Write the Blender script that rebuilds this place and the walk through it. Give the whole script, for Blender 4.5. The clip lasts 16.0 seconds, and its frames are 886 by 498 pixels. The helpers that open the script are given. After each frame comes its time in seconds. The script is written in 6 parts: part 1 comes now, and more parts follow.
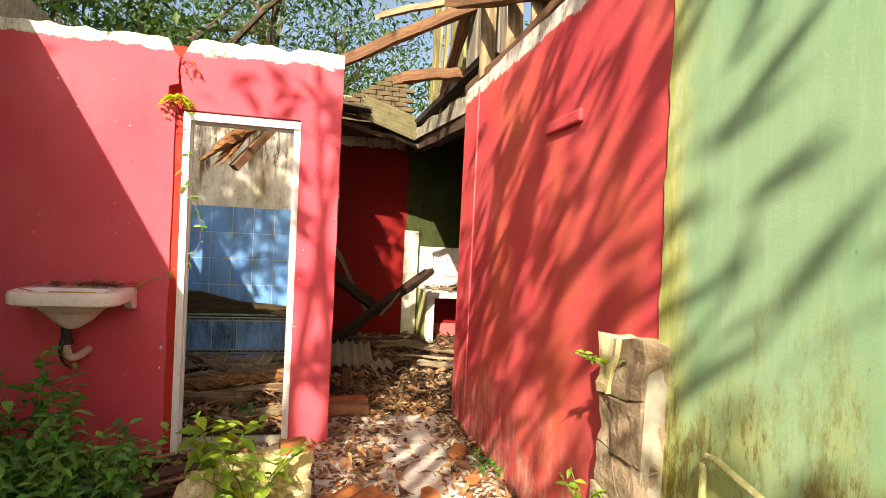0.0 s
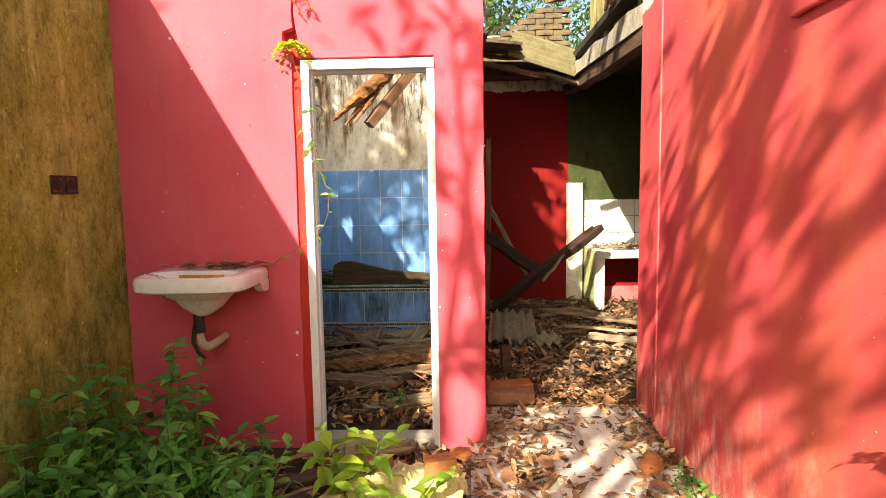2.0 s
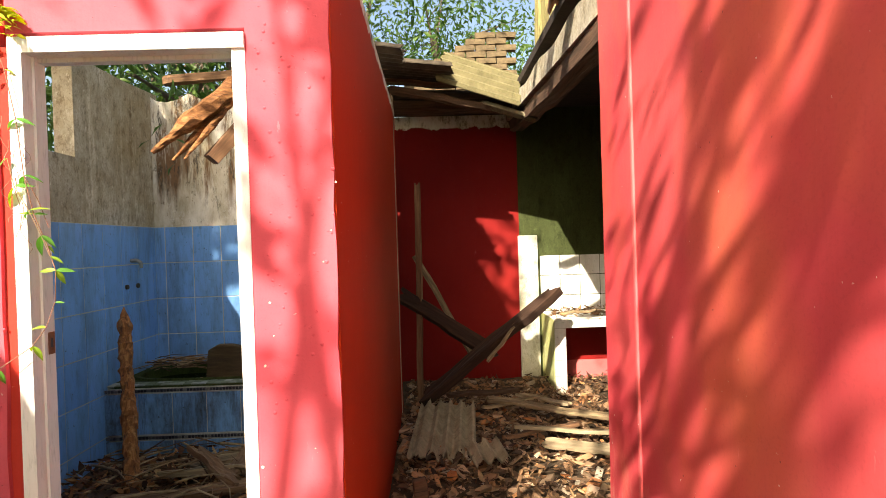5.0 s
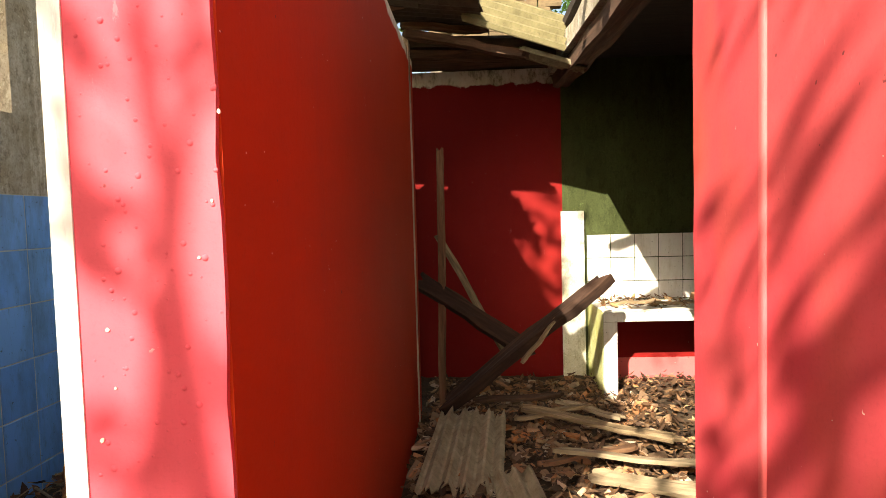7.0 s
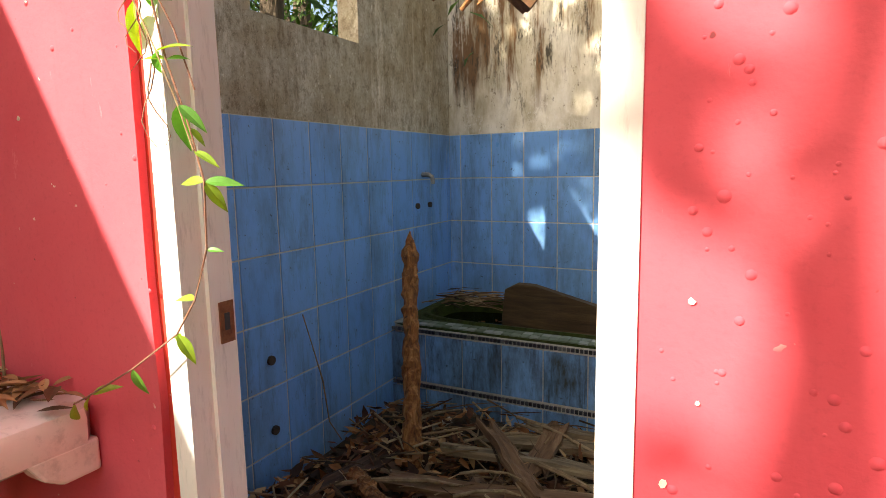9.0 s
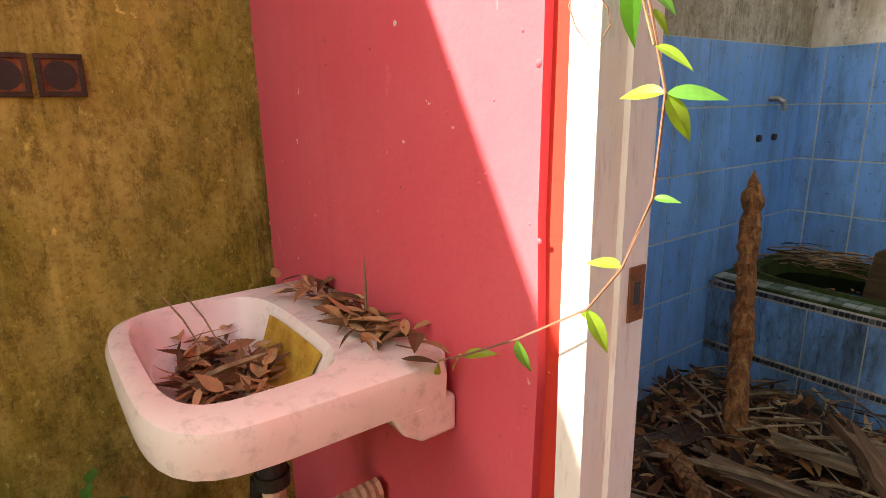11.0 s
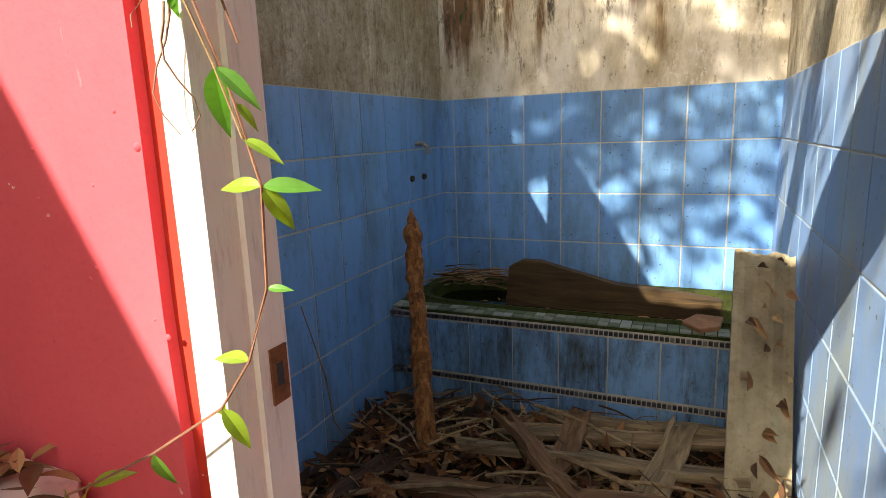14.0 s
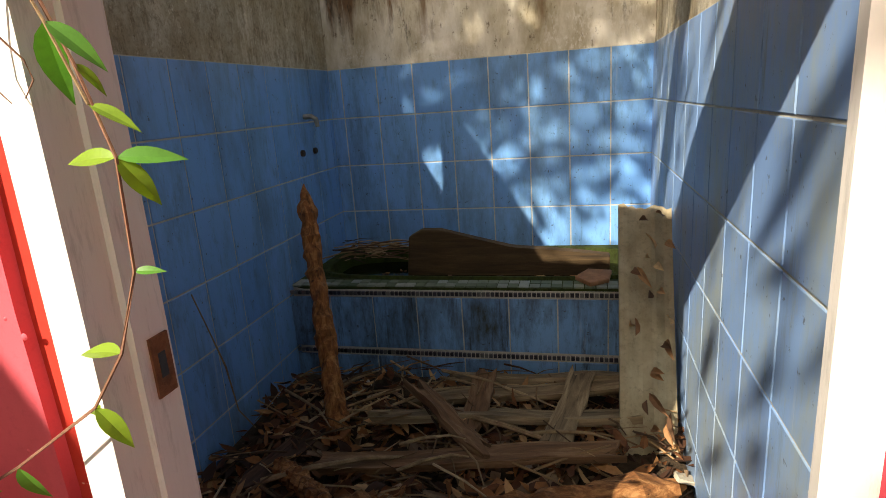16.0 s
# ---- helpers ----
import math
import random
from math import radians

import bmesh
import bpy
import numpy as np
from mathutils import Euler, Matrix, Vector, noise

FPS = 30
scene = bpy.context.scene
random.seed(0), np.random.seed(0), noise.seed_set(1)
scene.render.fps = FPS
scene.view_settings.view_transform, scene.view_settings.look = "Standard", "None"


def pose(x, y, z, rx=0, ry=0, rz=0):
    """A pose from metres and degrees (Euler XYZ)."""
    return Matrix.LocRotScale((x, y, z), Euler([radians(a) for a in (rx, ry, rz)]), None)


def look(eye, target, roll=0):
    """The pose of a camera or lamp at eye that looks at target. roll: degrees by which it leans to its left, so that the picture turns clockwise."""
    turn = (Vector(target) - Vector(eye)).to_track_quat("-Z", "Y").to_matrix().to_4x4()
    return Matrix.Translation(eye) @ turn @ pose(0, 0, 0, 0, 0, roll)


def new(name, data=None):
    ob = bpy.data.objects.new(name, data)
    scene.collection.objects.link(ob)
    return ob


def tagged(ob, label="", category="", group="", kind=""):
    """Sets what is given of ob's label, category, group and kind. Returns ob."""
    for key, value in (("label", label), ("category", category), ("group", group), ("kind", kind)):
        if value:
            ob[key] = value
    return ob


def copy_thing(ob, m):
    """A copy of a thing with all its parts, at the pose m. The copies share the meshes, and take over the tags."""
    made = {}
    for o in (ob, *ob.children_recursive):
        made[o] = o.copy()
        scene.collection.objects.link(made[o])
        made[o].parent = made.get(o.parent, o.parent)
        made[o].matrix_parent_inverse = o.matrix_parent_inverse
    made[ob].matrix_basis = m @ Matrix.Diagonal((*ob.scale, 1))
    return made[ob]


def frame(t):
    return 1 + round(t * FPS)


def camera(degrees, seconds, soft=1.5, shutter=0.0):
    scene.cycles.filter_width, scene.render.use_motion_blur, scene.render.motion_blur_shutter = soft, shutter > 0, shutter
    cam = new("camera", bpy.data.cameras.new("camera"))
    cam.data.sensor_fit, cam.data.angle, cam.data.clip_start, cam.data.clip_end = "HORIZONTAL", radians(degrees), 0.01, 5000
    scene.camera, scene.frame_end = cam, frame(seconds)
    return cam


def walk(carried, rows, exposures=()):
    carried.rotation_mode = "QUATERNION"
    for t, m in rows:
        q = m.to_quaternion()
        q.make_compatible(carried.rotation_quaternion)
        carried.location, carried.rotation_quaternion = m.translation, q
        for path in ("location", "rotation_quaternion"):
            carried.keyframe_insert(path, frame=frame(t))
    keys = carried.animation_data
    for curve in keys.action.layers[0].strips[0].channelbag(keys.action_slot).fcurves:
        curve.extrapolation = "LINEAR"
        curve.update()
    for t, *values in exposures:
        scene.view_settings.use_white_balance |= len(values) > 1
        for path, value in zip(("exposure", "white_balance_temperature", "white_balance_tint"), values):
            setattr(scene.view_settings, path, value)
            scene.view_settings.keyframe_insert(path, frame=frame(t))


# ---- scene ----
cam = camera(74.9, 16.0, soft=0.5)
PATH = [
    (0, (0.045, 0.227, 1.333), (0.517, 2.17, 1.3), 2.8),
    (0.5, (0.001, 0.374, 1.312), (0.241, 2.347, 1.092), 1.2),
    (1, (-0.03, 0.565, 1.326), (0.116, 2.542, 1.057), -0.4),
    (1.5, (0.003, 0.694, 1.316), (0.04, 2.673, 1.024), -1.9),
    (2, (0.141, 0.952, 1.34), (0.07, 2.942, 1.145), -0.9),
    (2.5, (0.199, 1.114, 1.362), (0.143, 3.107, 1.202), -0.9),
    (3, (0.223, 1.385, 1.351), (0.211, 3.382, 1.232), -1.2),
    (3.5, (0.265, 1.642, 1.384), (0.301, 3.64, 1.323), -1.6),
    (4, (0.367, 1.809, 1.375), (0.418, 3.808, 1.348), -2.0),
    (4.2, (0.423, 1.892, 1.385), (0.463, 3.892, 1.365), -1.9),
    (6.3, (0.583, 2.706, 1.38), (0.621, 4.705, 1.318), -1.6),
    (6.5, (0.607, 2.784, 1.365), (0.61, 4.782, 1.286), -1.8),
    (7, (0.651, 2.999, 1.39), (0.54, 4.994, 1.288), -1.6),
    (7.5, (0.548, 3.084, 1.376), (0.256, 5.058, 1.245), -1.1),
    (8, (0.285, 3.222, 1.366), (-0.164, 5.164, 1.198), -0.9),
    (8.5, (0.13, 3.288, 1.357), (-0.529, 5.163, 1.134), -1.0),
    (9, (0.089, 3.337, 1.349), (-0.824, 5.096, 1.079), -1.1),
    (9.5, (0.035, 3.374, 1.361), (-1.151, 4.948, 1.019), -0.9),
    (10, (-0.079, 3.365, 1.341), (-1.54, 4.654, 0.892), -0.3),
    (10.2, (-0.12, 3.375, 1.335), (-1.698, 4.506, 0.853), -0.9),
    (12.3, (-0.311, 3.438, 1.349), (-1.74, 4.74, 0.833), -1.7),
    (12.5, (-0.29, 3.44, 1.383), (-1.654, 4.817, 0.89), -1.6),
    (13, (-0.236, 3.47, 1.405), (-1.421, 5.018, 0.955), -1.5),
    (13.5, (-0.197, 3.481, 1.384), (-1.194, 5.164, 0.966), -1.8),
    (14, (-0.198, 3.48, 1.379), (-0.991, 5.273, 0.986), -2.1),
    (14.5, (-0.191, 3.487, 1.371), (-0.807, 5.354, 1.003), -2.7),
    (15, (-0.198, 3.48, 1.377), (-0.702, 5.385, 1.034), -3.2),
    (15.5, (-0.194, 3.483, 1.379), (-0.668, 5.392, 1.02), -3.9),
    (16, (-0.194, 3.496, 1.366), (-0.663, 5.374, 0.866), -4.0),
]
EXPOSURES = [(t, e, 7300, 10) for t, e in [(0, 1.25), (2, 1.66), (4, 1.68), (6.5, 1.7), (7.5, 1.9), (8, 1.95), (9, 1.75), (10, 1.9), (12.5, 2.1), (13.5, 1.7), (14.5, 1.3), (15.5, 1.0), (16, 0.98)]]
walk(cam, [(t, look(eye, target, roll)) for t, eye, target, roll in PATH], EXPOSURES)

# ---- light ----
SUN_DIR = Vector((0.334, 0.735, -0.587))
scene.view_settings.exposure = 1.3
world = bpy.data.worlds.new("sky")
scene.world = world
world.use_nodes = True
wn = world.node_tree.nodes
sky = wn.new("ShaderNodeTexSky")
sky.sky_type, sky.sun_disc = "NISHITA", False
sky.dust_density, sky.air_density = 4.0, 1.0
sky.sun_elevation = math.asin(-SUN_DIR.z)
sky.sun_rotation = math.atan2(-SUN_DIR.x, -SUN_DIR.y)
wn["Background"].inputs["Strength"].default_value = 0.1
world.node_tree.links.new(sky.outputs[0], wn["Background"].inputs["Color"])
sun = new("sun", bpy.data.lights.new("sun", "SUN"))
sun.data.energy, sun.data.angle, sun.data.color = 5.0, radians(0.5), (1.0, 0.93, 0.82)
sun.rotation_euler = SUN_DIR.to_track_quat("-Z", "Y").to_euler()


# ---- materials ----
class Mat:
    """A small builder round one node material."""

    def __init__(self, name, rough=0.8, metal=0.0, spec=0.4, world=False):
        self.m = bpy.data.materials.new(name)
        self.m.use_nodes = True
        self.t = self.m.node_tree
        self.b = self.t.nodes["Principled BSDF"]
        self.b.inputs["Roughness"].default_value = rough
        self.b.inputs["Metallic"].default_value = metal
        self.b.inputs["Specular IOR Level"].default_value = spec
        self.co = self.node("ShaderNodeNewGeometry").outputs["Position"] if world else self.node("ShaderNodeTexCoord").outputs["Object"]

    def node(self, kind, **props):
        n = self.t.nodes.new(kind)
        for k, v in props.items():
            setattr(n, k, v)
        return n

    def link(self, a, b):
        self.t.links.new(a, b)

    def noise(self, scale, detail=4.0, rough=0.6, stretch=None, distort=0.0):
        n = self.node("ShaderNodeTexNoise")
        n.inputs["Scale"].default_value, n.inputs["Detail"].default_value = scale, detail
        n.inputs["Roughness"].default_value, n.inputs["Distortion"].default_value = rough, distort
        if stretch:
            mp = self.node("ShaderNodeMapping")
            mp.inputs["Scale"].default_value = stretch
            self.link(self.co, mp.inputs["Vector"])
            self.link(mp.outputs[0], n.inputs["Vector"])
        else:
            self.link(self.co, n.inputs["Vector"])
        return n.outputs["Fac"]

    def axis(self, which):
        sp = self.node("ShaderNodeSeparateXYZ")
        self.link(self.co, sp.inputs[0])
        return sp.outputs[which]

    def math(self, op, a, b=None, clamp=False):
        n = self.node("ShaderNodeMath", operation=op, use_clamp=clamp)
        for k, v in enumerate((a, b)):
            if v is None:
                continue
            if isinstance(v, (int, float)):
                n.inputs[k].default_value = v
            else:
                self.link(v, n.inputs[k])
        return n.outputs[0]

    def step(self, v, lo, hi):
        """0 below lo, 1 above hi."""
        n = self.node("ShaderNodeMapRange", clamp=True)
        self.link(v, n.inputs["Value"])
        n.inputs["From Min"].default_value, n.inputs["From Max"].default_value = lo, hi
        return n.outputs[0]

    def ramp(self, v, stops):
        n = self.node("ShaderNodeValToRGB")
        els = n.color_ramp.elements
        while len(els) < len(stops):
            els.new(0.5)
        for e, (p, c) in zip(els, stops):
            e.position, e.color = p, (*c, 1)
        self.link(v, n.inputs["Fac"])
        return n.outputs["Color"]

    def mix(self, f, a, b):
        n = self.node("ShaderNodeMix", data_type="RGBA")
        for sock, v in ((n.inputs[0], f), (n.inputs[6], a), (n.inputs[7], b)):
            if isinstance(v, (int, float)):
                sock.default_value = v
            elif isinstance(v, tuple):
                sock.default_value = (*v, 1)
            else:
                self.link(v, sock)
        return n.outputs[2]

    def color(self, c):
        if isinstance(c, tuple):
            self.b.inputs["Base Color"].default_value = (*c, 1)
        else:
            self.link(c, self.b.inputs["Base Color"])
        return self

    def rough(self, v, lo, hi):
        n = self.node("ShaderNodeMapRange")
        self.link(v, n.inputs["Value"])
        n.inputs["To Min"].default_value, n.inputs["To Max"].default_value = lo, hi
        self.link(n.outputs[0], self.b.inputs["Roughness"])
        return self

    def bump(self, h, strength=0.3, dist=0.01):
        n = self.node("ShaderNodeBump")
        n.inputs["Strength"].default_value, n.inputs["Distance"].default_value = strength, dist
        self.link(h, n.inputs["Height"])
        self.link(n.outputs[0], self.b.inputs["Normal"])
        return self

    def random(self, island=False):
        if island:
            return self.node("ShaderNodeNewGeometry").outputs["Random Per Island"]
        return self.node("ShaderNodeObjectInfo").outputs["Random"]


def simple(name, a, b, scale=8, rough=0.8, bump=0.25, metal=0.0, stretch=None, dist=0.004):
    m = Mat(name, rough, metal, 0.4, stretch is None)
    f = m.noise(scale, 6, 0.65, stretch)
    c = m.ramp(f, [(0.3, a), (0.7, b)])
    c = m.mix(m.math("MULTIPLY", m.step(m.noise(scale * 5, 6, 0.75, stretch), 0.52, 0.68), 0.4), c, tuple(0.4 * v for v in a))
    m.color(c)
    m.bump(m.noise(scale * 4, 5, 0.7, stretch), bump, dist)
    return m.m


def red_paint(name, base, pale, band=None, orange=0.0):
    """Old matt wall paint, with scuffs, drips, faded patches and, above the band's height, whitewash with a ragged lower edge."""
    m = Mat(name, 0.75, 0, 0.16)
    big = m.noise(1.3, 5, 0.6)
    c = m.ramp(big, [(0.3, base), (0.75, pale)])
    if orange:
        c = m.mix(m.math("MULTIPLY", m.step(m.noise(0.9, 4, 0.7, (1, 1, 0.45)), 0.5, 0.72), orange), c, (0.62, 0.2, 0.05))
        low = m.math("SUBTRACT", 1.0, m.step(m.math("ADD", m.axis(2), m.math("MULTIPLY", m.noise(3, 6, 0.7), 0.9)), 0.55, 1.0))
        wear = m.math("MULTIPLY", low, m.step(m.noise(14, 8, 0.75, (1, 1, 0.4)), 0.45, 0.62))
        c = m.mix(m.math("MULTIPLY", wear, 0.8), c, (0.64, 0.44, 0.34))
    streak = m.step(m.noise(9, 6, 0.7, (1, 1, 0.08)), 0.56, 0.75)
    c = m.mix(m.math("MULTIPLY", streak, 0.16), c, (0.2, 0.02, 0.02))
    fleck = m.step(m.noise(55, 2, 0.5), 0.755, 0.775)
    c = m.mix(m.math("MULTIPLY", fleck, m.step(m.noise(3.5, 3), 0.5, 0.56)), c, (0.7, 0.6, 0.5))
    dark = m.step(m.noise(38, 2, 0.5), 0.765, 0.785)
    c = m.mix(m.math("MULTIPLY", dark, 0.8), c, (0.1, 0.03, 0.03))
    c = m.mix(m.math("MULTIPLY", m.step(m.noise(90, 6, 0.75), 0.52, 0.68), 0.16), c, tuple(0.45 * v for v in base))
    scuff = m.step(m.noise(24, 6, 0.75, (1, 1, 0.25)), 0.66, 0.7)
    c = m.mix(m.math("MULTIPLY", scuff, 0.35), c, tuple(min(1, v + 0.12) for v in pale))
    if band:
        edge = m.math("ADD", m.axis(2), m.math("MULTIPLY", m.noise(7, 6, 0.7), 0.13))
        white = m.ramp(m.noise(10, 8, 0.75, (1, 1, 0.5)), [(0.36, (0.14, 0.12, 0.08)), (0.43, (0.45, 0.41, 0.32)), (0.5, (0.72, 0.68, 0.6)), (0.62, (0.8, 0.78, 0.73))])
        c = m.mix(m.step(edge, band + 0.06, band + 0.07), c, white)
    m.color(c)
    m.bump(m.math("ADD", m.noise(6, 6, 0.6), m.math("MULTIPLY", m.noise(60, 4), 0.25)), 0.22, 0.012)
    return m.m


RED = red_paint("red_wall_paint", (0.56, 0.06, 0.09), (0.64, 0.12, 0.148), band=2.36)
RED_RIGHT = red_paint("faded_red_wall_paint", (0.54, 0.052, 0.072), (0.63, 0.11, 0.11), band=2.37, orange=0.45)
# Darker, more orange than RED, for the wall's shaded passage side.
RED_PASSAGE_SIDE = red_paint("passage_side_red_paint", (0.4, 0.026, 0.003), (0.46, 0.036, 0.006), band=2.42)
# Deep shade at the passage end is put into this red.
RED_SHADED = red_paint("shade_darkened_red_paint", (0.17, 0.006, 0.006), (0.22, 0.01, 0.008), band=2.52)


def mossy(name, base, light, moss, dark, stain=None):
    m = Mat(name, 0.92, 0, 0.15)
    c = m.ramp(m.noise(5, 8, 0.75, (1, 1, 0.35)), [(0.3, base), (0.65, light)])
    c = m.mix(m.math("MULTIPLY", m.step(m.noise(2.2, 6, 0.7), 0.42, 0.68), 0.85), c, moss)
    c = m.mix(m.math("MULTIPLY", m.step(m.noise(10, 7, 0.75, (1, 1, 0.09)), 0.54, 0.68), 0.7), c, tuple(min(1, 1.25 * v) for v in light))
    c = m.mix(m.math("MULTIPLY", m.step(m.noise(7, 7, 0.75, (1, 1, 0.25)), 0.56, 0.68), 0.8), c, dark)
    c = m.mix(m.math("MULTIPLY", m.step(m.noise(26, 5, 0.7), 0.64, 0.68), 0.6), c, tuple(min(1, v * 1.6) for v in light))
    if stain:
        blot = m.math("ADD", m.noise(3.2, 8, 0.78, (1, 1, 0.6)), m.math("MULTIPLY", m.noise(17, 6, 0.7, (1, 1, 0.4)), 0.35))
        reach = m.math("SUBTRACT", 0.9, m.math("MULTIPLY", m.axis(2), 0.2))
        c = m.mix(m.math("MULTIPLY", m.math("MULTIPLY", m.step(blot, 0.6, 0.82), reach, True), 0.9), c, stain)
        c = m.mix(m.math("MULTIPLY", m.step(m.noise(60, 4, 0.7), 0.62, 0.7), 0.5), c, dark)
    c = m.mix(m.math("MULTIPLY", m.step(m.noise(19, 10, 0.85, (1, 1, 0.6)), 0.52, 0.58), 0.45), c, dark)
    c = m.mix(m.math("MULTIPLY", m.step(m.noise(33, 8, 0.8, (1, 1, 0.6)), 0.6, 0.64), 0.5), c, tuple(min(1, 1.2 * v) for v in light))
    m.color(c)
    grain = m.noise(70, 8, 0.8)
    c = m.mix(m.math("MULTIPLY", m.step(grain, 0.5, 0.64), 0.45), c, dark)
    c = m.mix(m.math("MULTIPLY", m.step(m.noise(110, 4, 0.7), 0.6, 0.68), 0.35), c, light)
    m.color(c)
    m.bump(m.noise(34, 10, 0.8), 0.7, 0.007)
    return m.m


OLIVE = mossy("mossy_ochre_plaster", (0.33, 0.28, 0.05), (0.58, 0.52, 0.16), (0.25, 0.25, 0.018), (0.055, 0.042, 0.006), (0.08, 0.075, 0.007))


def green_wall():
    """Faded mint paint, with a yellow mossy edge beside the red wall and brown mould that climbs from the ground."""
    m = Mat("faded_mint_paint_with_moss", 0.85, 0, 0.2)
    c = m.ramp(m.noise(2.6, 7, 0.7, (1, 1, 0.4)), [(0.3, (0.22, 0.4, 0.22)), (0.7, (0.33, 0.5, 0.3))])
    c = m.mix(m.math("MULTIPLY", m.step(m.noise(14, 7, 0.75, (1, 1, 0.1)), 0.5, 0.68), 0.5), c, (0.42, 0.55, 0.36))
    edge = m.math("ADD", m.axis(1), m.math("MULTIPLY", m.noise(6, 7, 0.75, (1, 1, 0.3)), 0.4))
    c = m.mix(m.math("MULTIPLY", m.step(edge, 1.87, 2.01), 0.85), c, m.ramp(m.noise(16, 7, 0.75, (1, 1, 0.2)), [(0.35, (0.3, 0.32, 0.05)), (0.55, (0.55, 0.55, 0.2)), (0.7, (0.62, 0.66, 0.42))]))
    low = m.math("SUBTRACT", m.math("MULTIPLY", m.noise(4.5, 9, 0.8, (1, 1, 0.45)), 2.0), m.axis(2))
    c = m.mix(m.math("MULTIPLY", m.step(low, -0.1, 0.5), 0.75), c, (0.42, 0.43, 0.12))
    mould = m.math("MULTIPLY", m.step(low, -0.1, 0.3), m.step(m.noise(11, 9, 0.8, (1, 1, 0.3)), 0.48, 0.56))
    c = m.mix(m.math("MULTIPLY", mould, 0.9), c, (0.16, 0.11, 0.02))
    c = m.mix(m.math("MULTIPLY", m.step(m.noise(22, 9, 0.8, (1, 1, 0.35)), 0.63, 0.68), 0.6), c, (0.12, 0.16, 0.07))
    c = m.mix(m.math("MULTIPLY", m.step(m.noise(80, 5, 0.75), 0.58, 0.68), 0.3), c, (0.2, 0.28, 0.14))
    m.color(c)
    m.bump(m.noise(30, 9, 0.8), 0.4, 0.006)
    return m.m


GREEN_OLD = green_wall()
PLASTER_BATH = mossy("stained_bath_plaster", (0.4, 0.35, 0.25), (0.66, 0.61, 0.48), (0.34, 0.26, 0.14), (0.11, 0.07, 0.03), (0.2, 0.15, 0.075))
# Olive lowered to near black to carry the kitchen's unlit gloom.
GREEN_SHADED = mossy("shade_darkened_olive_paint", (0.042, 0.053, 0.018), (0.058, 0.072, 0.026), (0.036, 0.044, 0.014), (0.02, 0.024, 0.008))


def glazed(name, a, b, dirt, rough=0.18, wear=0.7):
    m = Mat(name, rough, 0, 0.5, True)
    f = m.random()
    c = m.ramp(f, [(0.0, a), (1.0, b)])
    grime = m.math("MULTIPLY", m.step(m.noise(3.2, 9, 0.75, (1, 1, 0.3)), 0.46, 0.72), wear)
    c = m.mix(grime, c, dirt)
    c = m.mix(m.math("MULTIPLY", m.step(m.noise(11, 8, 0.8, (1, 1, 0.12)), 0.56, 0.7), 0.6 * wear), c, tuple(0.5 * v for v in dirt))
    pale = m.step(m.noise(13, 6, 0.75, (1, 1, 0.1)), 0.62, 0.72)
    c = m.mix(m.math("MULTIPLY", pale, 0.3), c, (0.55, 0.58, 0.55))
    c = m.mix(m.math("MULTIPLY", m.step(m.noise(20, 8, 0.8, (1, 1, 0.3)), 0.55, 0.66), 0.4), c, dirt)
    c = m.mix(m.math("MULTIPLY", m.step(m.noise(24, 7, 0.75, (1, 1, 0.05)), 0.6, 0.65), 0.45 * wear), c, tuple(0.6 * v for v in dirt))
    spots = m.step(m.noise(42, 4, 0.65), 0.65, 0.69)
    c = m.mix(m.math("MULTIPLY", spots, 0.7), c, (0.03, 0.03, 0.025))
    m.color(c)
    m.rough(m.noise(9, 5), rough, rough + 0.35)
    m.bump(m.noise(3.5, 2), 0.05, 0.01)
    return m.m


BLUE_TILE = glazed("blue_glazed_tile", (0.14, 0.34, 0.69), (0.18, 0.4, 0.75), (0.06, 0.09, 0.08))
BLUE_GRIMY = glazed("grimy_blue_tile", (0.14, 0.31, 0.58), (0.18, 0.37, 0.64), (0.035, 0.04, 0.026), 0.3, 1.5)
WHITE_TILE = glazed("white_glazed_tile", (0.74, 0.74, 0.7), (0.8, 0.79, 0.76), (0.45, 0.4, 0.28))
GROUT = simple("dirty_grout", (0.42, 0.4, 0.32), (0.6, 0.58, 0.5), 12, 0.95)
MORTAR = simple("grey_concrete", (0.25, 0.22, 0.17), (0.42, 0.38, 0.3), 7, 0.95, 0.5)
WHITE_WOOD = simple("old_white_gloss_paint", (0.74, 0.7, 0.66), (0.82, 0.8, 0.78), 14, 0.45, 0.12, stretch=(1, 1, 0.15))
CERAMIC = simple("pinkish_white_ceramic", (0.72, 0.62, 0.57), (0.82, 0.74, 0.7), 5, 0.2, 0.04)
PLANK = simple("weathered_brown_wood", (0.1, 0.055, 0.028), (0.26, 0.155, 0.085), 16, 0.85, 0.6, stretch=(0.12, 1, 1))
GROUND = simple("leaf_strewn_soil", (0.03, 0.02, 0.011), (0.09, 0.055, 0.027), 16, 0.95, 0.7, dist=0.02)
# Groove paint, its red lowered for the shadow inside the recess.
RED_GLOSS = red_paint("recess_shaded_gloss_red", (0.42, 0.025, 0.018), (0.5, 0.045, 0.03))
RED_PALE = red_paint("rubbed_pale_red_paint", (0.58, 0.09, 0.1), (0.64, 0.16, 0.15))
SCAR = mossy("scarred_pale_plaster", (0.42, 0.44, 0.17), (0.56, 0.56, 0.3), (0.44, 0.45, 0.1), (0.22, 0.2, 0.07))
PIER_WHITE = mossy("peeling_whitewash", (0.66, 0.64, 0.55), (0.76, 0.74, 0.68), (0.6, 0.56, 0.35), (0.25, 0.22, 0.1))


